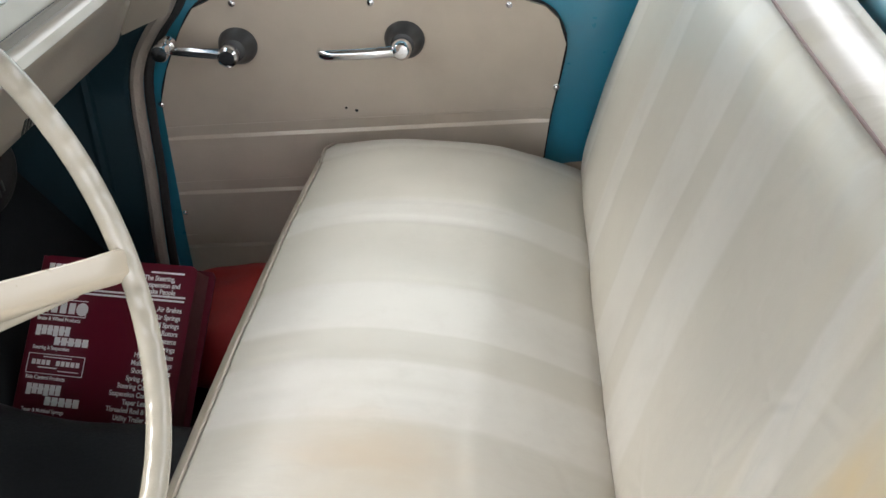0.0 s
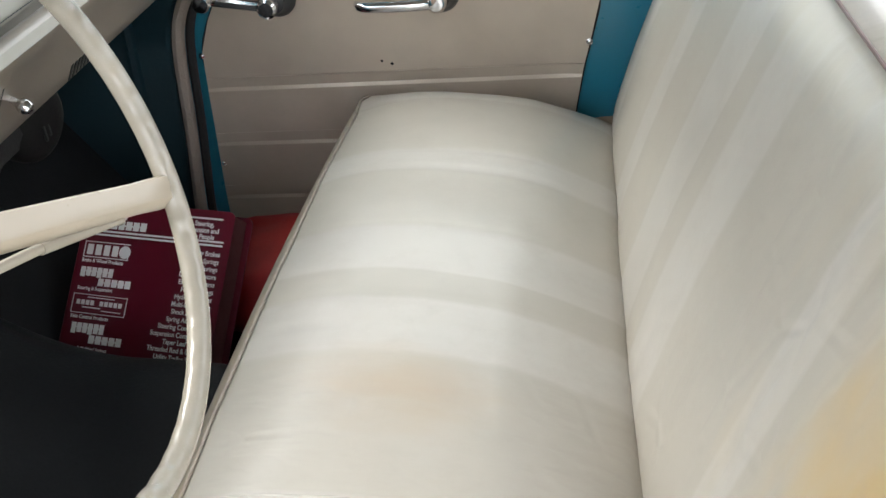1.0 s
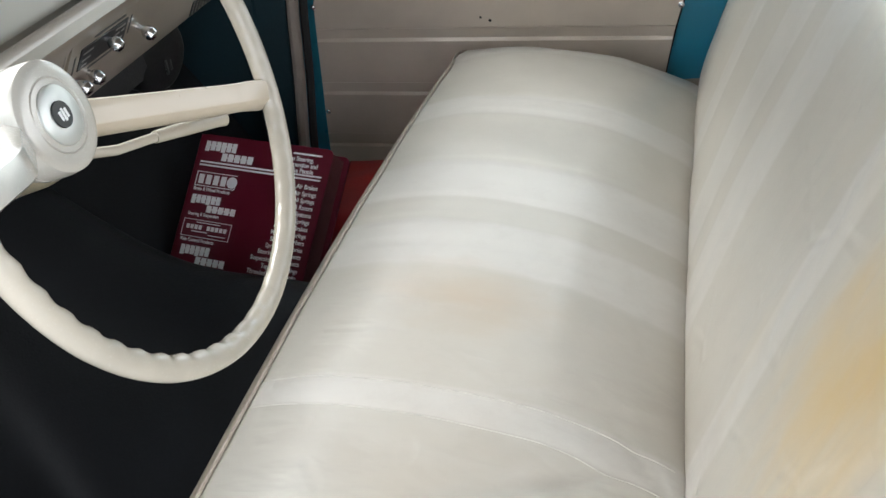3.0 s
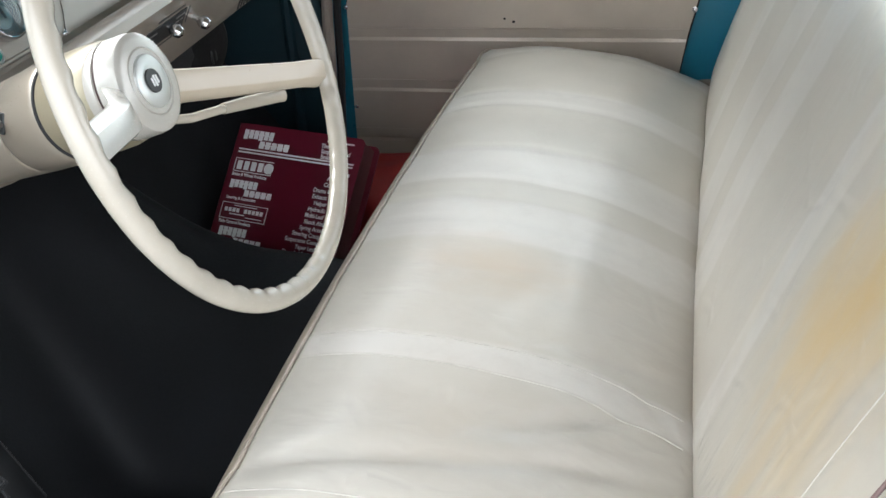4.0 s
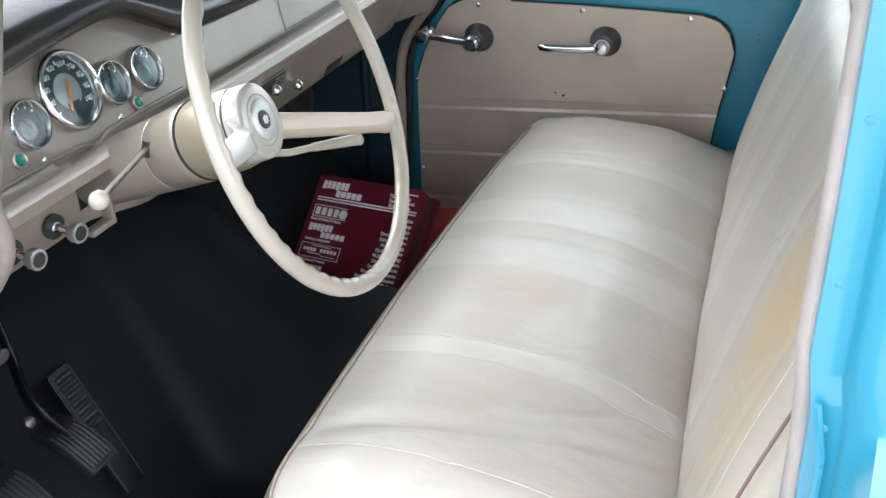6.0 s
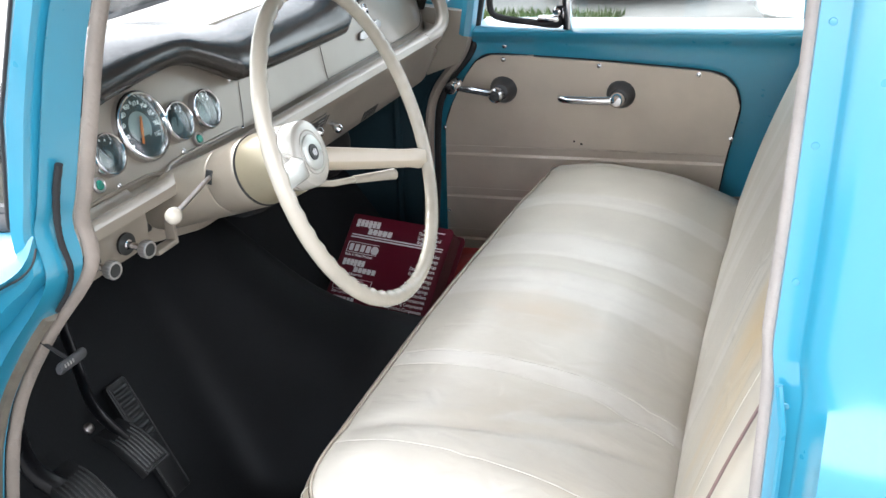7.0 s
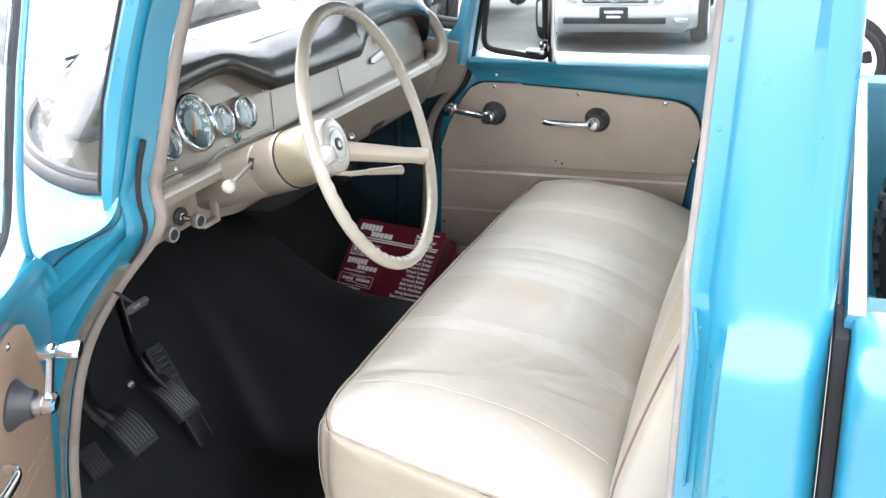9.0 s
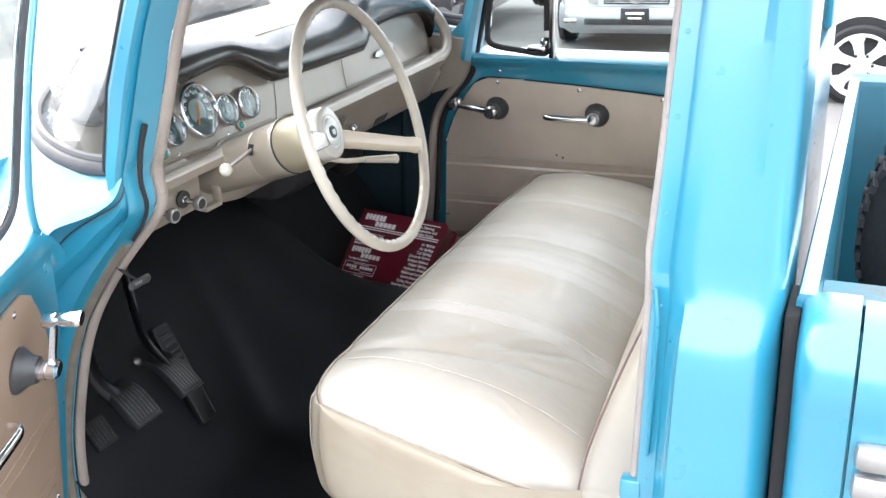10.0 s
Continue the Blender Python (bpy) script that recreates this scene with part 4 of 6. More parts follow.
part("joint", groove(smooth_path([on_dash(0.888, 1.366, 0.001), on_dash(1.1, 1.366, 0.001), on_dash(1.32, 1.368, 0.001), on_dash(1.375, 1.382, 0.0), on_dash(1.395, 1.42, -0.004), on_dash(1.375, 1.465, -0.004)], 6)), BLACK_DIAL, dash)
part("glove_handle", prism([(1.055, 1.404), (1.065, 1.415), (1.16, 1.425), (1.17, 1.418), (1.165, 1.409), (1.075, 1.399)], lambda u, v, s: on_dash(u, v, 0.001 + 0.006 * s), 0.002), ALUMINIUM, dash, "pale aluminium glove box grip")
part("glove_lock", lathe([(0, 0.013), (0.005, 0.013), (0.006, 0.010), (0.003, 0.008)], on_dash(1.125, 1.452), DN, 18), CHROME, dash)

# dials
def dial(y, z, r, needle, big=False):
    g = part("gauge", lathe([(-0.004, r * 1.0), (0.001, r * 1.06), (0.010, r * 1.06), (0.0135, r * 1.03), (0.0150, r * 0.98), (0.0142, r * 0.93), (0.0090, r * 0.885), (0.002, r * 0.84)], on_dash(y, z), DN, 40, caps=False), CHROME, dash, "round gauge with chrome bezel")
    part("dial_ring", lathe([(0.001, r * 0.88), (0.0032, r * 0.88), (0.0032, 0.0005)], on_dash(y, z), DN, 36), BLACK_DIAL, g, "black dial with pale marks")
    part("dial_face", lathe([(0.003, r * (0.46 if big else 0.44)), (0.0040, r * (0.46 if big else 0.44)), (0.0040, 0.0005)], on_dash(y, z - (0 if big else 0.16 * r)), DN, 30), WHITE_DIAL if big else SMOKE_DIAL, g)
    side = Vector((0, 1, 0))
    marks = []
    for k in range(11 if big else 5):
        a = radians(lerp(-125, 125, k / (10 if big else 4)) if big else lerp(-55, 55, k / 4))
        d = DU * math.cos(a) + side * math.sin(a)
        t = d.cross(DN)
        c = on_dash(y, z, 0.0040) + d * r * 0.74
        h, w = r * 0.055, r * 0.025
        marks.append(loft([[c - d * h - t * w, c - d * h + t * w, c - d * h + t * w + DN * 0.0008, c - d * h - t * w + DN * 0.0008], [c + d * h - t * w, c + d * h + t * w, c + d * h + t * w + DN * 0.0008, c + d * h - t * w + DN * 0.0008]]))
    part("scale_marks", joined(*marks), WHITE_INK, g)
    d = DU * math.cos(needle) + side * math.sin(needle)
    t = d.cross(DN)
    c = on_dash(y, z, 0.0062)
    w, lo, hi = r * 0.05, (0.52 if big else 0.25), (0.30 if big else 0.50)
    part("needle", loft([[q - t * e, q + t * e, q + t * e + DN * 0.001, q - t * e + DN * 0.001] for q, e in ((c - d * r * lo, w * 0.8), (c, w), (c + d * r * hi, w * 0.6))]), ORANGE if big else BLACK_DIAL, g, "orange needle" if big else "dark needle")
    gl = part("lens", lathe([(0.0095, r * 0.90), (0.0105, r * 0.6), (0.0110, 0.0005)], on_dash(y, z), DN, 30), GLASS, g)
    gl.visible_shadow = False
    return g


speedo = dial(0.341, 1.435, 0.0505, radians(25), True)
for k, word in enumerate(["20", "30", "40", "50", "60", "70", "80", "90", "100"]):
    a = radians(lerp(-100, 125, k / 8))
    cu = bpy.data.curves.new("dial_number", "FONT")
    cu.body, cu.size, cu.extrude, cu.align_x, cu.align_y = word, 0.0100, 0.0002, "CENTER", "CENTER"
    ob = new("dial_number", cu)
    ob.data.materials.append(WHITE_INK)
    c = on_dash(0.341, 1.435, 0.0042) + (DU * math.cos(a) + Vector((0, 1, 0)) * math.sin(a)) * 0.0345
    m = Matrix(((0, DU.x, DN.x, c.x), (1, DU.y, DN.y, c.y), (0, DU.z, DN.z, c.z), (0, 0, 0, 1)))
    ob.parent = speedo
    ob.matrix_basis = m
part("odometer", box((-0.008, -0.011, 0), (0.002, 0.011, 0.0012), 0, 1, Matrix.Translation(on_dash(0.341, 1.419, 0.004)) @ Matrix(((DU.x, 0, DN.x, 0), (0, 1, 0, 0), (DU.z, 0, DN.z, 0), (0, 0, 0, 1)))), BLACK_DIAL, speedo)
dial(0.252, 1.421, 0.030, radians(-30))
dial(0.419, 1.419, 0.0300, radians(25))
dial(0.493, 1.417, 0.0310, radians(-10))
for y, z in ((0.218, 1.390), (0.454, 1.382)):
    lamp = part("indicator_lamp", lathe([(0, 0.0112), (0.004, 0.0112), (0.0055, 0.0095), (0.004, 0.0078)], on_dash(y, z), DN, 24), ALUMINIUM, dash)
    part("lens", lathe([(0.003, 0.0078), (0.0065, 0.006), (0.0078, 0.0006)], on_dash(y, z), DN, 16), GREEN_LENS, lamp, "green lamp lens")
for y, z in ((0.412, 1.376), (0.255, 1.376), (0.593, 1.441), (0.443, 1.500), (0.30, 1.500), (0.576, 1.364)):
    part("screw", screw_mesh(on_dash(y, z), DN, 0.0034), CHROME, dash)
# pressed line below the dials
part("pressed_line", tube(smooth_path([on_dash(0.10, 1.372, 0.001), on_dash(0.30, 1.370, 0.001), on_dash(0.345, 1.362, 0.006), on_dash(0.39, 1.370, 0.001), on_dash(0.56, 1.368, 0.001)], 6), 0.003, 6), DASH_TAN, dash)

# lower driver bracket with two pull switches
part("switch_bracket", loft([[(-0.40, y, 1.372), (-0.339, y, 1.371), (-0.328, y, 1.364), (-0.317, y, 1.350), (-0.3110, y, 1.336), (-0.3105, y, 1.322), (-0.3130, y, 1.291), (-0.317, y, 1.284), (-0.42, y, 1.284)] for y in (0.05, 0.08, 0.12, 0.16, 0.20, 0.24, 0.262)]), DASH_TAN, dash)
part("column_bracket", joined(box((-0.318, 0.304, 1.272), (-0.300, 0.312, 1.350), 0.003), box((-0.318, 0.262, 1.268), (-0.300, 0.312, 1.277), 0.003)), DASH_TAN, dash)
# Black sheet that stands in for the shade in the gap by the column.
part("gap_shade_sheet", box((-0.397, 0.262, 1.262), (-0.385, 0.36, 1.365), 0.002), BLACK_DIAL, dash)
SW = Vector((1, -0.12, -0.06)).normalized()
for y, z in ((0.132, 1.3135), (0.206, 1.3115)):
    o = Vector((-0.3075, y, z))
    sw = part("pull_switch", lathe([(0, 0.0068), (0.006, 0.0068), (0.007, 0.0050), (0.032, 0.0046)], o, SW, 24), CHROME, dash, "chrome pull switch")
    part("plate", lathe([(-0.001, 0.0160), (0.0030, 0.0160), (0.0040, 0.0065)], o, SW, 28), BLACK_DIAL, sw, "black index plate")
    part("knob", lathe([(0.030, 0.006), (0.032, 0.0112), (0.034, 0.0118), (0.044, 0.0122), (0.0455, 0.0115), (0.0455, 0.0095), (0.0435, 0.009)], o, SW, 28), ALUMINIUM, sw, "knurled aluminium knob")
    part("knob_face", lathe([(0.0435, 0.0092), (0.0448, 0.0090), (0.0450, 0.0005)], o, SW, 24), BLACK_DIAL, sw)
    for k in range(18):
        a = 2 * math.pi * k / 18
        side = SW.cross(Vector((0, 0, 1))).normalized()
        up = side.cross(SW)
        d = side * math.cos(a) + up * math.sin(a)
        part("knurl", tube([o + SW * 0.034 + d * 0.0118, o + SW * 0.0445 + d * 0.0121], 0.0008, 5), ALUMINIUM, sw)

# heater control between column and glove box
FN = Vector((0.86, 0, -0.5)).normalized()
FU = Vector((0.5, 0, 0.86)).normalized()
FB = Vector((-0.322, 0, 1.2795))


def on_low(y, s, out=0.0):
    """A place on the lower face, s up its slope."""
    return FB + FU * s + Vector((0, y, 0)) + FN * out


def low_box(y0, y1, s0, s1, o0, o1):
    bm = bmesh.new()
    v = [bm.verts.new(on_low(y, s, o)) for o in (o0, o1) for y, s in ((y0, s0), (y1, s0), (y1, s1), (y0, s1))]
    for f in ((0, 1, 2, 3), (7, 6, 5, 4), (0, 4, 5, 1), (1, 5, 6, 2), (2, 6, 7, 3), (3, 7, 4, 0)):
        bm.faces.new([v[i] for i in f])
    return bm


heater = part("heater_control", low_box(0.648, 0.808, 0.004, 0.072, 0.0, 0.004), DASH_TAN, dash, "heater control plate with chrome knobs")
part("slot_plate", low_box(0.672, 0.782, 0.026, 0.058, 0.0042, 0.0055), BLACK_DIAL, heater, "black control face with white legends")
for y0, y1, s0, s1 in ((0.677, 0.700, 0.048, 0.0505), (0.677, 0.696, 0.038, 0.0405), (0.678, 0.690, 0.030, 0.032), (0.752, 0.776, 0.050, 0.0525), (0.754, 0.764, 0.042, 0.0445), (0.768, 0.776, 0.042, 0.0445), (0.754, 0.774, 0.032, 0.0345)):
    part("legend_bar", low_box(y0, y1, s0, s1, 0.0057, 0.0061), ALUMINIUM, heater)
for y0, y1, s0, s1 in ((0.700, 0.775, 0.0625, 0.0655), (0.700, 0.770, 0.0165, 0.0195), (0.660, 0.663, 0.026, 0.052), (0.792, 0.795, 0.028, 0.056)):
    part("slit", low_box(y0, y1, s0, s1, 0.0042, 0.0046), BLACK_DIAL, heater)


def ball_knob(y, s, r, out):
    return joined(lathe([(0, 0.004), (out, 0.004)], on_low(y, s), FN, 12), lathe([(out - 0.002, r * 0.5), (out + r * 0.3, r * 0.95), (out + r, r), (out + r * 1.6, r * 0.75), (out + r * 1.9, r * 0.1)], on_low(y, s), FN, 18))


for y, s in ((0.734, 0.046), (0.676, 0.008), (0.704, 0.010), (0.833, 0.018)):
    part("knob", ball_knob(y, s, 0.0095, 0.010), CHROME, heater)
part("knob", lathe([(0, 0.010), (0.004, 0.014), (0.018, 0.014), (0.021, 0.011)], on_low(0.618, 0.012), FN, 20), GREY_CONE, heater, "grey knurled knob")
part("bright_strip", tube([on_low(0.642, 0.074, 0.001), on_low(0.81, 0.074, 0.001)], 0.0006, 6), STALK, heater)
part("bright_strip", tube([on_low(0.643, 0.073, 0.001), on_low(0.640, 0.012, 0.001)], 0.0006, 6), STALK, heater)
for k in range(6):
    part("vent_slot", low_box(1.02 + 0.012 * k, 1.026 + 0.012 * k, -0.045, -0.020, 0.0005, 0.002), BLACK_DIAL, dash)
# heater duct hanging below
part("heater_duct", joined(lathe([(0, 0.06), (0.02, 0.075), (0.18, 0.075), (0.2, 0.05)], (-0.52, 0.80, 1.17), (0, 1, 0), 24), box((-0.60, 0.72, 1.12), (-0.45, 1.18, 1.225), 0.03)), BLACK_RUBBER, dash, "black heater box under the dash")
drum = part("blower_drum", lathe([(-0.06, 0.062), (0.0, 0.064), (0.012, 0.061), (0.020, 0.050), (0.023, 0.030), (0.024, 0.001)], (-0.462, 1.085, 1.150), (0.93, -0.2, -0.1), 32), material("dull_black_drum", (0.006, 0.006, 0.0065), 0.6, 0.0, 0.2, 20.0, 200, 0.2, 0.0006, spec=0.3), dash, "dark blower drum with cooling slots")
for k in range(3):
    part("duct_slot", box((-0.002, -0.0028, -0.012), (0.002, 0.0028, 0.012), 0.001, 1, Matrix.Translation((-0.4395, 1.078 + 0.013 * k, 1.132 + 0.003 * k))), BLACK_DIAL, drum)

# tan cover at the far post
part("post_cover", loft([[(-0.36, 1.43, 1.235), (-0.28, 1.447, 1.262), (-0.262, 1.452, 1.30), (-0.245, 1.452, 1.365), (-0.262, 1.45, 1.386), (-0.37, 1.44, 1.40)], [(-0.36, 1.475, 1.235), (-0.28, 1.475, 1.262), (-0.262, 1.475, 1.30), (-0.245, 1.475, 1.365), (-0.262, 1.475, 1.386), (-0.37, 1.475, 1.40)]]), DASH_TAN, dash)

# ---- steering column and wheel ----
AX = Vector((math.cos(radians(17.7)) * math.cos(radians(4.1)), math.cos(radians(17.7)) * math.sin(radians(4.1)), math.sin(radians(17.7))))
HUB = Vector((-0.049, 0.298, 1.428))
column = thing("steering_column", tuple(HUB - AX * 0.30), "beige steering column with turn signal and gear levers", "steering column")


CX = Vector((math.cos(radians(20.8)) * math.cos(radians(9.4)), -math.cos(radians(20.8)) * math.sin(radians(9.4)), math.sin(radians(20.8))))
part("shroud", lathe([(-0.330, 0.038), (-0.300, 0.0415), (-0.250, 0.0440), (-0.200, 0.0468), (-0.165, 0.0486), (-0.1620, 0.0488), (-0.1605, 0.0482)], HUB, CX, 52), COLUMN, column)
part("shroud_front", lathe([(-0.1600, 0.0480), (-0.1585, 0.0490), (-0.110, 0.0508), (-0.103, 0.0510), (-0.100, 0.0500)], HUB, CX, 52), COLUMN, column)
part("collar", lathe([(-0.0985, 0.0492), (-0.094, 0.0500), (-0.050, 0.0490), (-0.036, 0.0470), (-0.030, 0.0440)], HUB, CX, 52), material("gold_beige_metal", (0.34, 0.295, 0.205), 0.28, 0.35, 0.05, 9.0, 900, 0.02, 0.0002), column, "glossy gold-beige collar")
part("black_ring", lathe([(-0.1005, 0.0498), (-0.0990, 0.0513), (-0.0970, 0.0510), (-0.0960, 0.0495)], HUB, CX, 52), BLACK_RUBBER, column)
slot_at = HUB - CX * 0.1525 + (Vector((0.0, -0.9, 0.43)) - CX * Vector((0.0, -0.9, 0.43)).dot(CX)).normalized() * 0.0475
part("lever_slot", box((-0.007, -0.010, -0.003), (0.007, 0.010, 0.0030), 0.001, 1, Matrix.Translation(slot_at) @ (slot_at - HUB + CX * 0.1525).to_track_quat("Z", "Y").to_matrix().to_4x4()), BLACK_DIAL, column)
BALL = Vector((-0.121, 0.085, 1.416))
part("turn_signal", tube([slot_at, BALL], 0.0034, 10), STALK, column, "thin turn signal stalk")
part("ball_knob", lathe([(-0.013, 0.0035), (-0.010, 0.0075), (-0.0035, 0.0102), (0.0035, 0.0102), (0.0082, 0.0078), (0.0108, 0.002)], BALL, BALL - slot_at, 18), CREAM, column, "cream turn signal knob")
gear = [HUB - AX * 0.07 + Vector((0, 0.03, -0.035)), Vector((-0.078, 0.395, 1.347)), Vector((-0.065, 0.437, 1.339)), Vector((-0.0505, 0.480, 1.3295)), Vector((-0.040, 0.514, 1.322))]
lever = part("gear_lever", tube(gear[:3], 0.0048, 10), CREAM, column, "cream gear lever")
part("grip", tube(smooth_path(gear[2:] + [Vector((-0.0385, 0.519, 1.321))], 5), lambda t: 0.0060 + 0.0040 * t if t < 0.93 else 0.0072 if t < 0.99 else 0.002, 14), CREAM, lever)

SPOKE = material("tan_spoke_plastic", (0.44, 0.380, 0.295), 0.28, 0.0, 0.1, 3.0, 60, 0.02, 0.0003, second=(0.40, 0.325, 0.23), coat=0.4)
wheel = thing("steering_wheel", tuple(HUB), "cream two-spoke steering wheel with finger grips", "steering wheel")
WC = Vector((0.012, 0.310, 1.4426))
WU = Vector((0, 0, 1)).cross(AX).normalized()
WV = AX.cross(WU).normalized()
if WV.z < 0:
    WV = -WV


HUB_PLASTIC = material("silver_cream_hub", (0.50, 0.475, 0.425), 0.24, 0.15, 0.05, 9.0, 900, 0.01, 0.0002, coat=0.5)


def rim_mesh():
    R, n, m = 0.2103, 264, 16
    sections = []
    for k in range(n):
        a = 2 * math.pi * k / n
        d = WU * math.cos(a) + WV * math.sin(a)
        s = []
        for q in range(m):
            b = 2 * math.pi * q / m
            inner = max(0.0, -math.cos(b - 0.5))
            bump = 0.0019 * inner ** 2 * (0.5 + 0.5 * math.cos(54 * a)) ** 1.5
            r = 0.0095 * (1 + 0.05 * math.cos(2 * b)) + bump
            s.append(WC + d * (R + r * math.cos(b)) - AX * (r * 1.05 * math.sin(b)))
        sections.append(s)
    return loft(sections, loop=True)


part("rim", rim_mesh(), CREAM, wheel, smooth=70)
part("hub", lathe([(-0.038, 0.0430), (-0.030, 0.0455), (-0.027, 0.0453), (-0.026, 0.0440), (-0.0235, 0.0440), (-0.0225, 0.0462), (-0.006, 0.0455), (-0.0025, 0.0445), (-0.0005, 0.0420), (0.0004, 0.0380), (0.0006, 0.0310), (-0.0003, 0.0300), (0.0006, 0.0290), (0.0008, 0.0240)], HUB, AX, 56), HUB_PLASTIC, wheel, smooth=30)
part("hub_groove", lathe([(-0.0262, 0.0435), (-0.0258, 0.0446), (-0.0237, 0.0446), (-0.0233, 0.0435)], HUB, AX, 56), material("maroon_gap", (0.035, 0.012, 0.010), 0.6), wheel, "dark maroon gap in the hub")
part("hub_disc", lathe([(0.0, 0.0245), (0.002, 0.024), (0.0028, 0.0228), (0.002, 0.011)], HUB, AX, 40), material("brushed_silver", (0.62, 0.63, 0.60), 0.35, 0.7, 0.05), wheel, "brushed silver disc")
emb = part("emblem", lathe([(0.001, 0.0110), (0.0038, 0.0107), (0.0042, 0.0005)], HUB, AX, 32), BLACK_DIAL, wheel, "black emblem with white mark")
for u in (-0.0038, 0.0, 0.0038):
    c = HUB + AX * 0.0043 + WU * u + WV * (-0.0005)
    h, w = (0.0052 if u == 0 else 0.0038), 0.0012
    part("mark", loft([[c - WV * h - WU * w, c - WV * h + WU * w, c - WV * h + WU * w + AX * 0.0006, c - WV * h - WU * w + AX * 0.0006], [c + WV * h - WU * w, c + WV * h + WU * w, c + WV * h + WU * w + AX * 0.0006, c + WV * h - WU * w + AX * 0.0006]]), WHITE_INK, emb)


def spoke_mesh(angle, rows):
    """A spoke from hub to rim: rows of radius, depth and half width."""
    d = WU * math.cos(angle) + WV * math.sin(angle)
    t = AX.cross(d)
    sec = []
    for r, dep, w in rows:
        c = HUB + d * r + AX * dep
        sec.append([c - t * w - AX * 0.012, c - t * w * 0.98 - AX * 0.006, c - t * w * 0.55 + AX * 0.0055, c - t * w * 0.45 + AX * 0.006, c + t * w * 0.88 + AX * 0.006, c + t * w * 1.0 + AX * 0.0035, c + t * w - AX * 0.010])
    return loft(sec)


part("spoke", spoke_mesh(radians(-26), ((0.040, -0.010, 0.0150), (0.060, -0.002, 0.0145), (0.120, 0.0235, 0.0135), (0.165, 0.043, 0.0125), (0.178, 0.050, 0.0122), (0.190, 0.0585, 0.0124), (0.213, 0.0630, 0.0130))), SPOKE, wheel, "tan worn spoke", smooth=50)
part("spoke", spoke_mesh(radians(176), ((0.036, -0.012, 0.0150), (0.055, 0.001, 0.0148), (0.085, 0.024, 0.0142), (0.108, 0.041, 0.0138), (0.120, 0.0485, 0.0135), (0.134, 0.0535, 0.0132), (0.165, 0.0585, 0.0128), (0.197, 0.0630, 0.0130))), HUB_PLASTIC, wheel, "pale spoke with a bend", smooth=40)

# ---- binder, bag and pedals ----
BOOK = Matrix.Translation((-0.463, 1.1784, 0.9614)) @ Euler([radians(a) for a in (45.3, 0.79, -8.47)]).to_matrix().to_4x4()
BW, BH, BT = 0.27, 0.275, 0.055
binder = thing("catalogue", (-0.40, 1.10, 0.70), "thick wine-red catalogue with white print leaning in the footwell", "book")


def cover(u0, u1, v0, v1, w0, w1, r=0.012):
    out = []
    for cu, cv, a0 in ((u1 - r, -v0 - r, 0), (u0 + r, -v0 - r, 90), (u0 + r, -v1 + r, 180), (u1 - r, -v1 + r, 270)):
        for k in range(5):
            a = radians(a0 + 22.5 * k)
            out.append((cu + r * math.cos(a), cv + r * math.sin(a)))
    return prism(out, lambda u, v, s: BOOK @ Vector((u, v, lerp(w0, w1, s))))


part("front_cover", cover(0, BW, 0, BH, -0.003, 0.0), WINE, binder)
part("back_cover", cover(0, BW + 0.004, -0.004, BH, -BT - 0.003, -BT), WINE, binder)
part("spine", box((-0.003, -BH, -BT), (0.003, 0, -0.001), 0.001, 1, BOOK), WINE, binder)
part("page_block", box((0.004, -BH + 0.004, -BT + 0.0015), (BW - 0.006, -0.005, -0.0045), 0.0, 1, BOOK), material("wine_page_block", (0.14, 0.05, 0.05), 0.6), binder, "dark red page block")


def ink(u0, u1, v0, v1, name="print_block"):
    return part(name, box((u0, -v1, 0.0002), (u1, -v0, 0.0007), 0, 1, BOOK), WHITE_INK, binder)


def words(text, u, v, size, align="LEFT", width=None):
    cu = bpy.data.curves.new("lettering", "FONT")
    cu.body, cu.size, cu.align_x, cu.align_y, cu.extrude, cu.offset = text, size, align, "CENTER", 0.0002, size * 0.022
    if width:
        cu.space_character = width
    ob = new("lettering", cu)
    cu.materials.append(WHITE_INK)
    ob.parent = binder
    ob.matrix_parent_inverse = Matrix.Translation(-Vector(binder.location))
    ob.matrix_basis = BOOK @ Matrix.Translation((u, -v, 0.0005)) @ Matrix.Diagonal((0.86, 1, 1, 1))
    return ob


def logo(u, v, w, h):
    """A maker's mark reduced to plain blocks: two staggered rows of chunky bars."""
    for k in range(6):
        a = u + w * 0.62 * k / 6
        ink(a, a + w * 0.085, v, v + h * (0.50 if k not in (0, 3) else 0.56))
    for k in range(5):
        a = u + w * 0.36 + w * 0.62 * k / 5
        ink(a, a + w * 0.10, v + h * 0.58, v + h)
    ink(u, u + w * 0.60, v + h * 0.19, v + h * 0.27)
    ink(u + w * 0.36, u + w * 0.96, v + h * 0.76, v + h * 0.84)


logo(0.013, 0.012, 0.108, 0.034)
ink(0.010, 0.258, 0.0495, 0.0525, "rule")
ink(0.010, 0.257, 0.0555, 0.0585, "rule")
# boxed mark
for u0, u1, v0, v1 in ((0.010, 0.094, 0.069, 0.0705), (0.010, 0.094, 0.0945, 0.096), (0.010, 0.0115, 0.069, 0.096), (0.0925, 0.094, 0.080, 0.096)):
    ink(u0, u1, v0, v1, "rule")
for k in range(4):
    ink(0.016 + 0.0155 * k, 0.027 + 0.0155 * k, 0.074, 0.0915)
part("round_mark", lathe([(0.0002, 0.0105), (0.0007, 0.0105), (0.0007, 0.006), (0.0002, 0.006)], BOOK @ Vector((0.086, -0.083, 0)), BOOK.to_3x3() @ Vector((0, 0, 1)), 20), WHITE_INK, binder)
words("Brake & Wheel Products", 0.010, 0.1015, 0.0088)
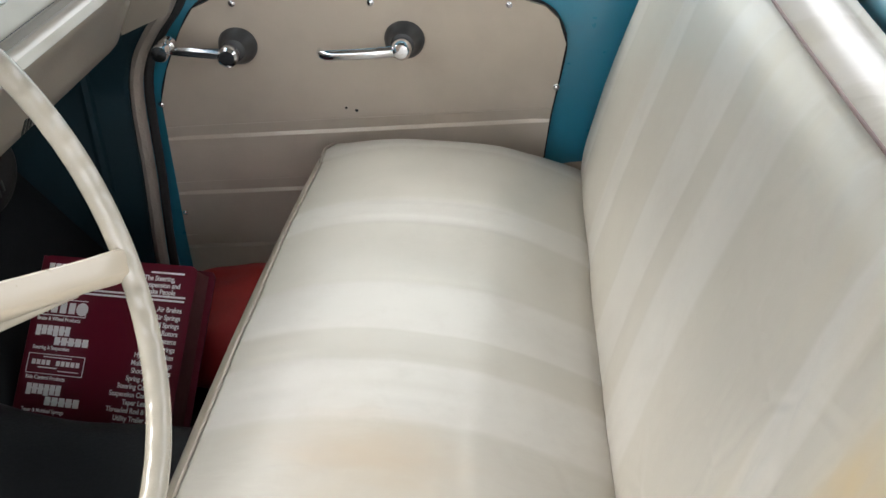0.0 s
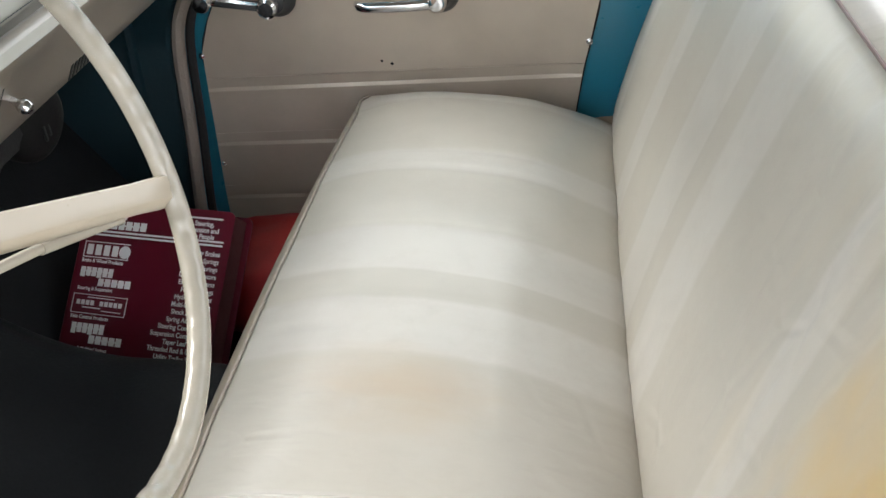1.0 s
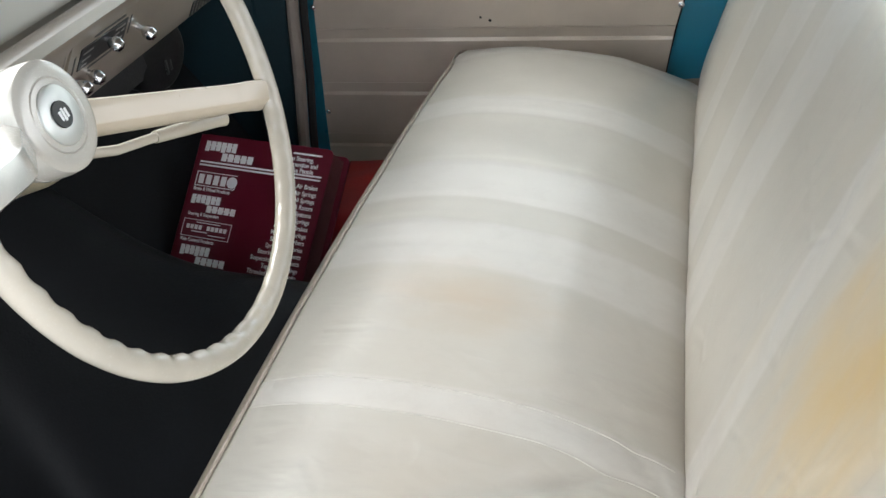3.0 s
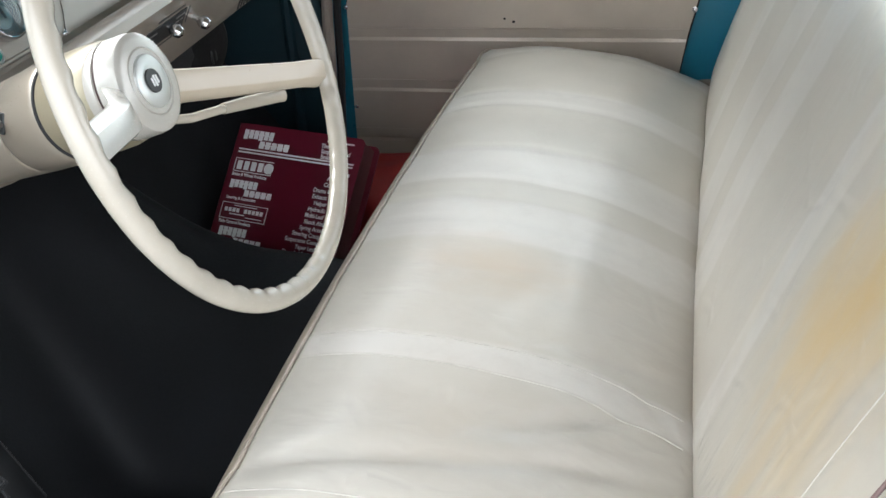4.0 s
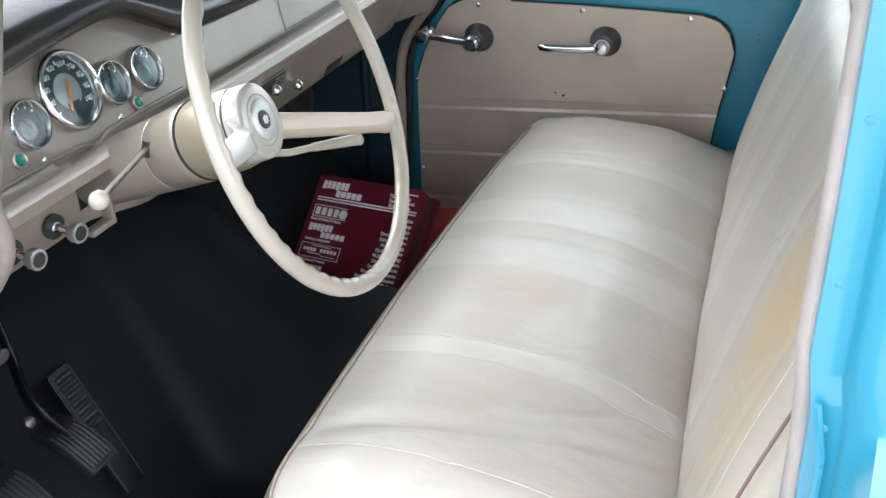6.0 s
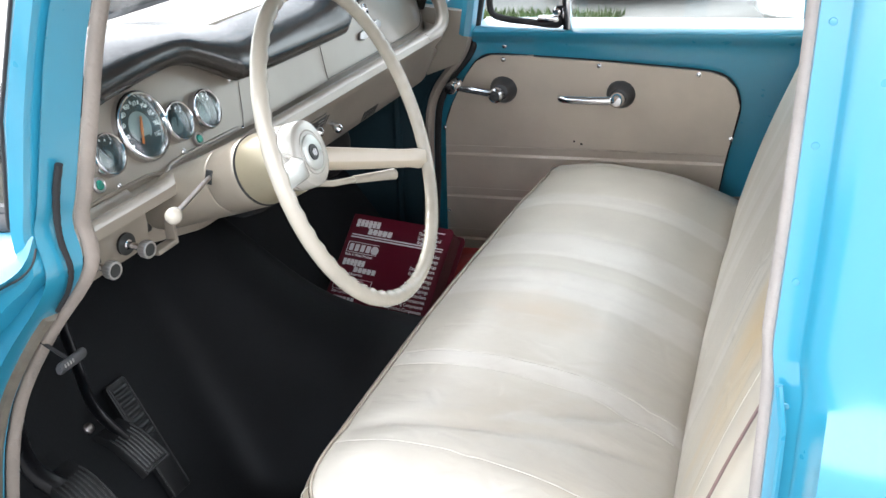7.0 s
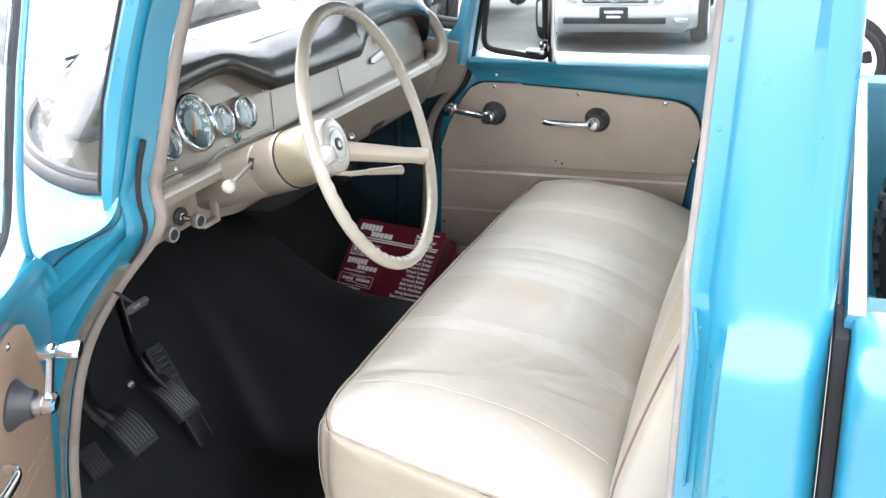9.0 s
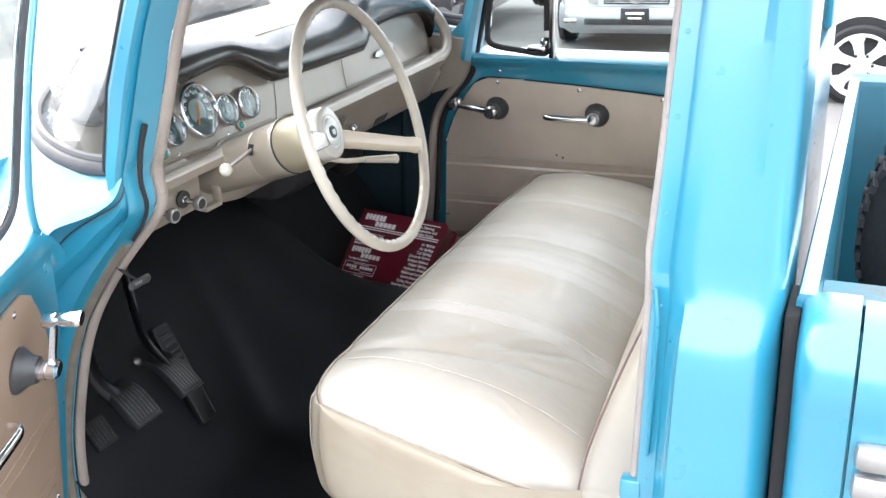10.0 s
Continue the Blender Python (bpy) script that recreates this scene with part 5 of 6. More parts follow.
logo(0.012, 0.112, 0.100, 0.030)
words("Steering & Suspension", 0.012, 0.1475, 0.0085)
for u0, u1, v0, v1 in ((0.008, 0.108, 0.157, 0.1582), (0.008, 0.108, 0.1875, 0.1887), (0.008, 0.0092, 0.157, 0.1887), (0.1068, 0.108, 0.157, 0.1887)):
    ink(u0, u1, v0, v1, "rule")
for k in range(10):
    if k != 4:
        ink(0.016 + 0.0086 * k, 0.0226 + 0.0086 * k, 0.1665, 0.1745)
ink(0.035, 0.085, 0.161, 0.1625)
ink(0.028, 0.062, 0.1775, 0.1795)
ink(0.064, 0.100, 0.1815, 0.1830)
words("Ride Control Products", 0.010, 0.1945, 0.0088)
logo(0.016, 0.204, 0.100, 0.032)
words("Taper & Multileaf Springs", 0.014, 0.2450, 0.0085)
ink(0.193, 0.250, 0.0125, 0.0155)
for k, text in enumerate(("The Steering,", "Suspension and", "Brake People")):
    words(text, 0.183 + 0.002 * k, 0.0235 + 0.0105 * k, 0.0115)
for k, text in enumerate(("Air Brakes", "Air Springs", "Coil Springs", "Drums & Rotors", "Exhaust Systems", "Helper Springs", "Hydraulic Brakes", "Multi-Leaf Springs", "Shock Absorbers", "Spring Accessories", "Steering Components", "Suspension Components", "Taper Leaf Springs", "Threaded Rod & U-Bolts", "Utility Trailer Springs", "Wheel End Products")):
    words(text, 0.256, 0.0715 + 0.0122 * k, 0.0112, "RIGHT")

# a red soft bag beyond the catalogue
def bag_mesh():
    bm = bmesh.new()
    bmesh.ops.create_icosphere(bm, subdivisions=4, radius=1)
    for v in bm.verts:
        p = v.co.copy()
        q = Vector((math.copysign(abs(p.x) ** 0.6, p.x) * 0.10, math.copysign(abs(p.y) ** 0.6, p.y) * 0.13, math.copysign(abs(p.z) ** 0.6, p.z) * 0.075))
        q += 0.012 * noise.noise_vector(q * 14)
        v.co = q + Vector((-0.235, 1.30, 0.735))
    return bm


tagged(solid("bag", bag_mesh(), RED, 80), "soft red cloth bag on the footwell floor", "bag")


# ---- pedals ----
PEDAL_RUBBER = material("pedal_rubber", (0.008, 0.0082, 0.009), 0.45, 0.0, 0.3, 30.0, 300, 0.3, 0.0008, spec=0.4)
ARM = material("worn_black_arm", (0.005, 0.005, 0.006), 0.28, 0.0, 0.3, 25.0, 200, 0.1, 0.0005, spec=0.25)
WORN_GREY = material("worn_light_rubber", (0.055, 0.055, 0.058), 0.5, 0.1, 0.3, 40.0, 300, 0.3, 0.0006)
WORN_RUBBER = material("worn_grey_rubber", (0.020, 0.0205, 0.022), 0.38, 0.0, 0.3, 30.0, 300, 0.3, 0.0008)

def pedal_frame(base, across, along):
    c, a = Vector(base), Vector(across).normalized()
    l = Vector(along).normalized()
    o = l.cross(a).normalized()
    if o.x < 0:
        o = -o
    return c, a, l, o


def ribbed_pad(parent, base, across, along, w, h, curve=0.016):
    """A rubber pedal pad: its top bends away smooth, its lower part has ribs inside a raised border."""
    c, a, l, o = pedal_frame(base, across, along)

    def at(u, s, lift=0.0):
        bend = curve * (1.6 * max(0.0, s) ** 2 + 0.25 * s * s)
        return c + a * u * w / 2 * (1 - 0.10 * max(0.0, s)) + l * s * h / 2 - o * (bend - lift)

    rows = []
    for k in range(15):
        s = lerp(-1, 1, k / 14)
        rows.append([at(-1, s, -0.003), at(-0.94, s), at(0, s, 0.0006), at(0.94, s), at(1, s, -0.003), at(1, s, -0.016), at(-1, s, -0.016)])
    pad_ob = part("pedal_pad", loft(rows), PEDAL_RUBBER, parent, "black ribbed rubber pad")
    for k in range(6):
        u = lerp(-0.62, 0.62, k / 5)
        part("rib", tube([at(u, lerp(-0.80, 0.50, q / 7), 0.0006) for q in range(8)], 0.0017, 6), WORN_RUBBER, pad_ob)
    border = [at(-0.86, lerp(0.60, -0.84, q / 7), 0.0006) for q in range(8)] + [at(lerp(-0.80, 0.80, q / 6), -0.92, 0.0006) for q in range(7)] + [at(0.86, lerp(-0.84, 0.60, q / 7), 0.0006) for q in range(8)]
    part("border", tube(border, 0.0019, 6), WORN_RUBBER, pad_ob)
    return pad_ob


brake = thing("brake_pedal", (-0.44, 0.27, 0.70), "black brake pedal with ribbed rubber pad on a steel arm", "pedal", "pedals")
ribbed_pad(brake, (-0.422, 0.264, 0.924), (0.05, 1, 0.02), (-0.066, -0.010, 0.072), 0.060, 0.104, 0.010)
part("arm", tube(smooth_path([(-0.440, 0.262, 0.930), (-0.468, 0.250, 0.975), (-0.492, 0.256, 1.005), (-0.515, 0.272, 1.045), (-0.535, 0.280, 1.12), (-0.56, 0.285, 1.24)], 6), 0.013, 10, flat=0.5, up=(0.2, 1, 0)), ARM, brake)
clutch = thing("clutch_pedal", (-0.46, 0.15, 0.70), "black clutch pedal with ribbed rubber pad on a wide arm", "pedal", "pedals")
ribbed_pad(clutch, (-0.423, 0.133, 0.927), (0.05, 1, 0.02), (-0.065, -0.004, 0.073), 0.069, 0.100, 0.010)
part("arm", tube(smooth_path([(-0.440, 0.133, 0.925), (-0.456, 0.113, 0.944), (-0.472, 0.096, 0.982), (-0.474, 0.090, 1.029), (-0.464, 0.088, 1.083), (-0.450, 0.090, 1.135), (-0.46, 0.11, 1.24)], 6), lambda t: 0.017 - 0.004 * t, 12, flat=0.6, up=(1, 0, 0.3)), ARM, clutch)
gas = thing("accelerator_pedal", (-0.48, 0.38, 0.70), "long black accelerator pedal with ribbed upper half", "pedal", "pedals")
GC, GA, GL, GO = pedal_frame((-0.505, 0.386, 0.843), (0.0, 1, -0.03), (-0.12, 0.020, 0.195))
gas_pad = part("pedal_pad", loft([[GC + GL * s + GA * (-w) - GO * 0.012, GC + GL * s + GA * (-w) - GO * 0.001, GC + GL * s - GA * (w - 0.003) + GO * 0.001, GC + GL * s + GA * (w - 0.003) + GO * 0.001, GC + GL * s + GA * w - GO * 0.001, GC + GL * s + GA * w - GO * 0.012] for s, w in ((-0.116, 0.020), (-0.112, 0.024), (-0.05, 0.025), (0.05, 0.0255), (0.108, 0.0255), (0.114, 0.022))]), PEDAL_RUBBER, gas, "black rubber accelerator pad")
for k in range(7):
    c = GC + GL * (0.005 + 0.0155 * k) + GO * 0.0012
    part("rib", tube([c - GA * 0.0175, c + GA * 0.0175], 0.0052, 8, flat=0.35, up=tuple(GO)), WORN_RUBBER, gas_pad)
for sgn in (-1, 1):
    part("border", tube([GC + GL * -0.11 + GA * sgn * 0.0222 + GO * 0.001, GC + GL * 0.108 + GA * sgn * 0.0222 + GO * 0.001], 0.0016, 6), WORN_RUBBER, gas_pad)
dim = thing("dimmer_plate", (-0.52, 0.13, 0.80), "small black ribbed foot plate on the toe board", "pedal", "pedals")
DC, DA, DL, DO = pedal_frame((-0.520, 0.132, 0.835), (0.05, 1, 0.0), (0.59, 0.0, -0.81))
plate = part("plate", loft([[DC + DL * s - DA * 0.027 - DO * 0.020, DC + DL * s - DA * 0.027 + DO * 0.002, DC + DL * s + DA * 0.027 + DO * 0.002, DC + DL * s + DA * 0.027 - DO * 0.020] for s in (-0.030, -0.026, 0.026, 0.030)]), PEDAL_RUBBER, dim)
for k in range(6):
    part("rib", tube([DC + DL * -0.024 + DA * lerp(-0.021, 0.021, k / 5) + DO * 0.0025, DC + DL * 0.024 + DA * lerp(-0.021, 0.021, k / 5) + DO * 0.0025], 0.0018, 6), WORN_RUBBER, plate)
bolt = thing("floor_bolt", (-0.571, 0.318, 0.887), "small bright bolt head on the toe board", "bolt")
part("head", lathe([(-0.02, 0.010), (0.0, 0.010), (0.004, 0.0095), (0.007, 0.006), (0.008, 0.001)], (-0.571, 0.318, 0.890), (0.81, 0, 0.59), 14), STALK, bolt)

# release handle hanging below the end of the dashboard
handle = thing("release_handle", (-0.28, 0.035, 1.20), "grey ribbed pull handle under the dashboard end", "handle")
HA, HB = Vector((-0.273, 0.004, 1.230)), Vector((-0.287, 0.065, 1.221))
grip = part("grip", tube([HA, HA.lerp(HB, 0.06), HA.lerp(HB, 0.94), HB], lambda t: 0.0078 if 0.02 < t < 0.98 else 0.006, 10, flat=0.7, up=(1, 0, 0)), WORN_GREY, handle)
for k in range(4):
    c = HA.lerp(HB, 0.18 + 0.1 * k)
    part("mark", box((-0.0010, -0.0012, -0.0022), (0.0010, 0.0012, 0.0022), 0, 1, Matrix.Translation(c + Vector((0.0052, -0.002, 0.003)))), ALUMINIUM, grip)
part("rod", tube(smooth_path([HA.lerp(HB, 0.5), (-0.31, 0.038, 1.236), (-0.36, 0.040, 1.262), (-0.40, 0.042, 1.292)], 4), 0.0028, 8), BLACK_RUBBER, handle)

# ---- driver's door, swung open ----
ddoor = thing("driver_door", (-0.40, -0.05, 0.55), "open teal door with tan trim board and chrome crank", "door")
DARK_TRIM = material("grey_vent_rubber", (0.045, 0.047, 0.052), 0.5, 0.0, 0.15, 20.0, 200, 0.3)
OPEN = radians(-65)
DM = Matrix.Translation((-0.43, -0.045, 0.03)) @ Matrix.Rotation(OPEN, 4, "Z") @ Matrix.Translation((0.43, 0.052, 0)) @ Matrix(((1, 0, 0, 0), (0, 1, 0.15, -0.15 * 1.19), (0, 0, 1, 0), (0, 0, 0, 1)))


def door_local(bm):
    bmesh.ops.transform(bm, matrix=DM, verts=bm.verts)
    return bm


rows = []
for z, front, dy in [(0.56, -0.43, 0.0), (0.8, -0.43, 0.0), (1.0, -0.425, 0.0), (1.09, -0.415, 0.0), (1.17, -0.40, 0), (1.24, -0.38, 0), (1.275, -0.368, 0.0), (1.290, -0.360, 0.004), (1.305, -0.350, 0.012), (1.322, -0.330, 0.014), (1.338, -0.308, 0.008), (1.348, -0.295, -0.01)]:
    rows.append([(front, -0.10, z), (front, -0.012 + dy, z), (front + 0.012, dy, z), (0.53, dy, z), (0.54, -0.10, z)])
part("door_shell", door_local(loft(rows)), TEAL, ddoor)
part("trim_board", door_local(prism([(x, z) for x, z in PANEL], lambda u, v, s: (u, 0.002 + 0.005 * s, v), 0.002)), DOOR_BROWN, ddoor, "brown board")
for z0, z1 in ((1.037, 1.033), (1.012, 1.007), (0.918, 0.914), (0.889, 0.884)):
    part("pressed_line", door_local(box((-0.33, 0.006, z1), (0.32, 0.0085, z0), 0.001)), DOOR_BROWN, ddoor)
for x, z in [(-0.335, 1.081), (-0.34, 0.857), (-0.174, 1.262), (0.058, 1.255), (-0.173, 1.303)]:
    part("screw", door_local(screw_mesh((x, 0.007, z), (0, 1, 0))), CHROME, ddoor)
door_hardware(ddoor, DM @ Matrix.Translation((0, 0.007, -0.019)), 90, 0.78)
FRAME = [(-0.350, -0.070, 1.305), (-0.334, -0.090, 1.330), (-0.306, -0.134, 1.368), (-0.290, -0.153, 1.415), (-0.277, -0.156, 1.483), (-0.270, -0.145, 1.56), (-0.266, -0.127, 1.633), (-0.267, -0.10, 1.704), (-0.268, -0.08, 1.76)]
part("door_frame", tube(smooth_path(FRAME, 4), lambda t: 0.0056 + 0.05 * max(0.0, 0.26 - t), 10), TEAL, ddoor)
RUBBER = [(-0.225, -0.30, 1.412), (-0.245, -0.246, 1.425), (-0.256, -0.215, 1.447), (-0.255, -0.199, 1.497), (-0.250, -0.183, 1.57), (-0.248, -0.163, 1.641), (-0.249, -0.136, 1.709), (-0.25, -0.12, 1.76)]
part("vent_frame", tube(smooth_path(RUBBER, 5), 0.0078, 8), DARK_TRIM, ddoor, "grey rubber round the vent wing")
part("vent_bead", tube([Vector(p) + Vector((0.005, -0.011, 0.003)) for p in smooth_path(RUBBER, 5)], 0.0025, 6), CHROME, ddoor, "bright bead of the vent wing")
pane = part("pane", loft([[(a[0], a[1], a[2]), (a[0] + 0.004, a[1], a[2]), (a[0] + 0.089, a[1] - 0.18, a[2] + 0.01), (a[0] + 0.085, a[1] - 0.18, a[2] + 0.01)] for a in (RUBBER[2], RUBBER[4], RUBBER[6])]), GLASS, ddoor)
pane.visible_shadow = False

# ---- windscreen, cowl, wing, bonnet ----
front_end = thing("front_end", (-1.2, 0.75, 0.5), "teal bonnet, wings and cowl in front of the windscreen", "vehicle body", kind="structure")
part("cowl", loft([[(x, y, z0 + 0.03 * math.sin(math.pi * (y + 0.02) / 1.58)) for y in (-0.02, 0.1, 0.3, 0.75, 1.2, 1.44, 1.56)] + [(x, 1.56, z0 - 0.06), (x, -0.02, z0 - 0.06)] for x, z0 in ((-0.60, 1.385), (-0.80, 1.40), (-0.98, 1.395))]), TEAL, front_end)
part("bonnet", loft([[(x, 0.06 - k, z0 - 0.05), (x, 0.12 - k, z0), (x, 0.45, z0 + 0.035), (x, 0.75, z0 + 0.045), (x, 1.05, z0 + 0.035), (x, 1.42 + k, z0), (x, 1.48 + k, z0 - 0.05), (x, 1.48 + k, z0 - 0.4), (x, 0.06 - k, z0 - 0.4)] for x, z0, k in ((-1.0, 1.375, 0.0), (-1.4, 1.34, 0.02), (-1.9, 1.26, 0.03), (-2.05, 1.15, 0.02))]), TEAL, front_end)
part("wing", loft([[(x, -0.16, 0.7), (x, -0.17, z0 - 0.15), (x, -0.12, z0 - 0.03), (x, -0.02, z0), (x, 0.05, z0 - 0.01), (x, 0.05, 0.7)] for x, z0 in ((-0.52, 1.30), (-0.9, 1.33), (-1.5, 1.28), (-2.0, 1.18))]), TEAL, front_end)
part("wing", loft([[(x, 1.49, 0.7), (x, 1.49, z0 - 0.01), (x, 1.58, z0), (x, 1.68, z0 - 0.03), (x, 1.72, z0 - 0.15), (x, 1.72, 0.7)] for x, z0 in ((-0.52, 1.30), (-0.9, 1.33), (-1.5, 1.28), (-2.0, 1.18))]), TEAL, front_end)
# flank of the cowl between the door jamb and the windscreen rubber
lo = smooth_path([(-0.240, -0.016, 1.420), (-0.237, -0.036, 1.402), (-0.247, -0.050, 1.387), (-0.285, -0.056, 1.367), (-0.345, -0.060, 1.344), (-0.375, -0.064, 1.324), (-0.44, -0.075, 1.305), (-0.58, -0.09, 1.30), (-0.80, -0.09, 1.31)], 5)
hi = smooth_path([(-0.262, 0.000, 1.420), (-0.285, -0.006, 1.418), (-0.32, -0.008, 1.418), (-0.36, -0.002, 1.424), (-0.40, 0.010, 1.430), (-0.45, 0.040, 1.442), (-0.50, 0.085, 1.448), (-0.62, 0.24, 1.455), (-0.72, 0.42, 1.46)], 5)
part("cowl_flank", loft([[a, a.lerp(b, 0.15) + Vector((0, 0, 0.006)), a.lerp(b, 0.5) + Vector((0.004, 0.004, -0.002)), b, b + Vector((0, 0.03, -0.01)), a + Vector((-0.01, 0.05, -0.03))] for a, b in zip(lo, hi)]), TEAL, front_end)
part("panel_seam", tube(smooth_path([(-0.226, -0.030, 1.413), (-0.221, -0.041, 1.405), (-0.228, -0.044, 1.394), (-0.247, -0.045, 1.380), (-0.284, -0.045, 1.361), (-0.334, -0.045, 1.331), (-0.369, -0.045, 1.300), (-0.385, -0.045, 1.281)], 4), 0.0014, 6), DARK, front_end)
# the wrapped screen: rubber at its foot and the glass
foot = smooth_path([(-0.262, 0.008, 1.425), (-0.33, -0.002, 1.432), (-0.40, 0.012, 1.447), (-0.47, 0.06, 1.463), (-0.56, 0.17, 1.475), (-0.66, 0.38, 1.49), (-0.70, 0.75, 1.50), (-0.66, 1.12, 1.49), (-0.56, 1.33, 1.475), (-0.47, 1.44, 1.463), (-0.33, 1.50, 1.43), (-0.262, 1.50, 1.425)], 5)
part("screen_rubber", joined(tube(foot, 0.013, 10), tube([p + Vector((0.004, 0.004 if p.y < 0.7 else -0.004, 0.013)) for p in foot], 0.008, 8)), material("grey_screen_rubber", (0.075, 0.075, 0.078), 0.5, 0, 0.15, 20, 200, 0.3), front_end, "grey rubber round the windscreen")
part("cowl_lip", tube([p + Vector((-0.012, 0, -0.034)) if 0.1 < p.y < 1.4 else p + Vector((-0.005, -0.006 if p.y < 0.7 else 0.006, -0.034)) for p in foot if p.y > 0.35], 0.02, 8), TEAL, front_end)
head = [Vector((lerp(p.x, -0.16, 0.78) if abs(p.y - 0.75) < 0.6 else lerp(p.x, -0.13, 0.75), lerp(p.y, 0.75, 0.05), 1.76)) for p in foot]
bm = bmesh.new()
ra, rb = [bm.verts.new(p) for p in foot], [bm.verts.new(p) for p in head]
for i in range(len(foot) - 1):
    bm.faces.new((ra[i], ra[i + 1], rb[i + 1], rb[i]))
bmesh.ops.solidify(bm, geom=list(bm.faces), thickness=0.004)
screen = part("windscreen_glass", bm, SCREEN_GLASS, front_end)
screen.visible_shadow = False
for y in (0.55, 0.90):
    part("wiper", joined(tube([(-0.83, y, 1.455), (-0.80, y + 0.05, 1.495), (-0.775, y + 0.16, 1.505)], 0.006, 6), tube([(-0.80, y, 1.495), (-0.755, y + 0.26, 1.508)], 0.004, 6)), DARK, front_end, "black wiper")

# ---- pickup bed ----
bed = thing("pickup_bed", (1.6, 0.75, 0.5), "teal steel pickup bed with rust in its floor", "pickup bed")
part("front_rail", loft([[(0.737, y, 1.10), (0.737, y, 1.340 - 0.022 * y), (0.740, y, 1.348 - 0.022 * y), (0.760, y, 1.348 - 0.022 * y), (0.763, y, 1.340 - 0.022 * y), (0.763, y, 1.10)] for y in (0.03, 0.4, 1.1, 1.52)]), TEAL, bed)
part("front_wall", box((0.742, 0.03, 0.72), (0.761, 1.52, 1.12), 0.004), RUST, bed)
part("bed_floor", box((0.764, 0.05, 0.70), (2.6, 1.54, 0.76), 0.004), RUST, bed)
part("far_side", loft([[(x, 1.50, 0.72), (x, 1.49, 1.297), (x, 1.50, 1.310), (x, 1.60, 1.310), (x, 1.63, 1.26), (x, 1.66, 0.72)] for x in (0.742, 1.4, 2.6)]), BED_SHADED, bed)
part("near_side", loft([[(x, 0.05, 0.60), (x, 0.05, 1.335), (x, 0.04, 1.35 - c * 0.4), (x, 0.01 + c * 0.5, 1.35 - c * 0.4), (x, -0.030 + c, 1.340 - c * 0.5), (x, -0.052 + c, 1.315 - c * 0.3), (x, -0.062 + c, 1.28), (x, -0.058 + c, 1.24), (x, -0.050 + c, 1.19), (x, -0.052 + c, 1.10), (x, -0.055 + c, 0.60)] for x, c in ((0.745, 0.036), (0.7475, 0.022), (0.753, 0.011), (0.762, 0.004), (0.776, 0.0), (0.812, 0.0))]), TEAL, bed)
part("near_side", loft([[(x, 0.05, 0.60), (x, 0.05, 1.33), (x, 0.04, 1.345), (x, 0.01, 1.345), (x, -0.032, 1.335), (x, -0.054, 1.310), (x, -0.064, 1.275), (x, -0.060, 1.24), (x, -0.052, 1.19), (x, -0.054, 1.10), (x, -0.057, 0.60)] for x in (0.816, 1.4, 2.6)]), TEAL, bed)
part("inner_ledge", loft([[(x, 0.048, 1.300), (x, 0.048, 1.334), (x, 0.09, 1.331), (x, 0.095, 1.324), (x, 0.15, 1.321), (x, 0.155, 1.312), (x, 0.155, 1.290)] for x in (0.764, 1.2, 2.58)]), RUST, bed, "teal inner ledge with rust")
part("latch", joined(box((0.822, -0.072, 1.172), (0.87, -0.05, 1.208), 0.010), box((0.822, -0.072, 1.130), (0.87, -0.05, 1.168), 0.010)), ALUMINIUM, bed, "bright hinge plate")
part("frame_plate", box((0.727, 0.0, 0.5), (0.7445, 0.10, 1.330), 0.003), BLACK_RUBBER, bed, "dark steel frame plate")
spare = thing("spare_tyre", (1.1, 1.0, 0.76), "black spare tyre standing in the bed", "tyre")
part("tyre", lathe([(-0.09, 0.21), (-0.10, 0.25), (-0.095, 0.31), (-0.07, 0.345), (0, 0.352), (0.07, 0.345), (0.095, 0.31), (0.10, 0.25), (0.09, 0.21)], (1.150, 0.98, 1.112), (0, 1, 0.0), 48), TYRE, spare)
lugs = []
for k in range(60):
    a = 2 * math.pi * k / 60
    lugs.append(box((-0.009, -0.085, 0.345), (0.009, -0.02, 0.3555), 0, 1, Matrix.Translation((1.150, 0.98, 1.112)) @ Matrix.Rotation(a, 4, "Y")))
    lugs.append(box((-0.009, 0.02, 0.345), (0.009, 0.085, 0.3555), 0, 1, Matrix.Translation((1.150, 0.98, 1.112)) @ Matrix.Rotation(a + 0.05, 4, "Y")))
tagged(part("tread", joined(*lugs), TYRE, spare), kind="stuff")


# ---- what stands round about ----


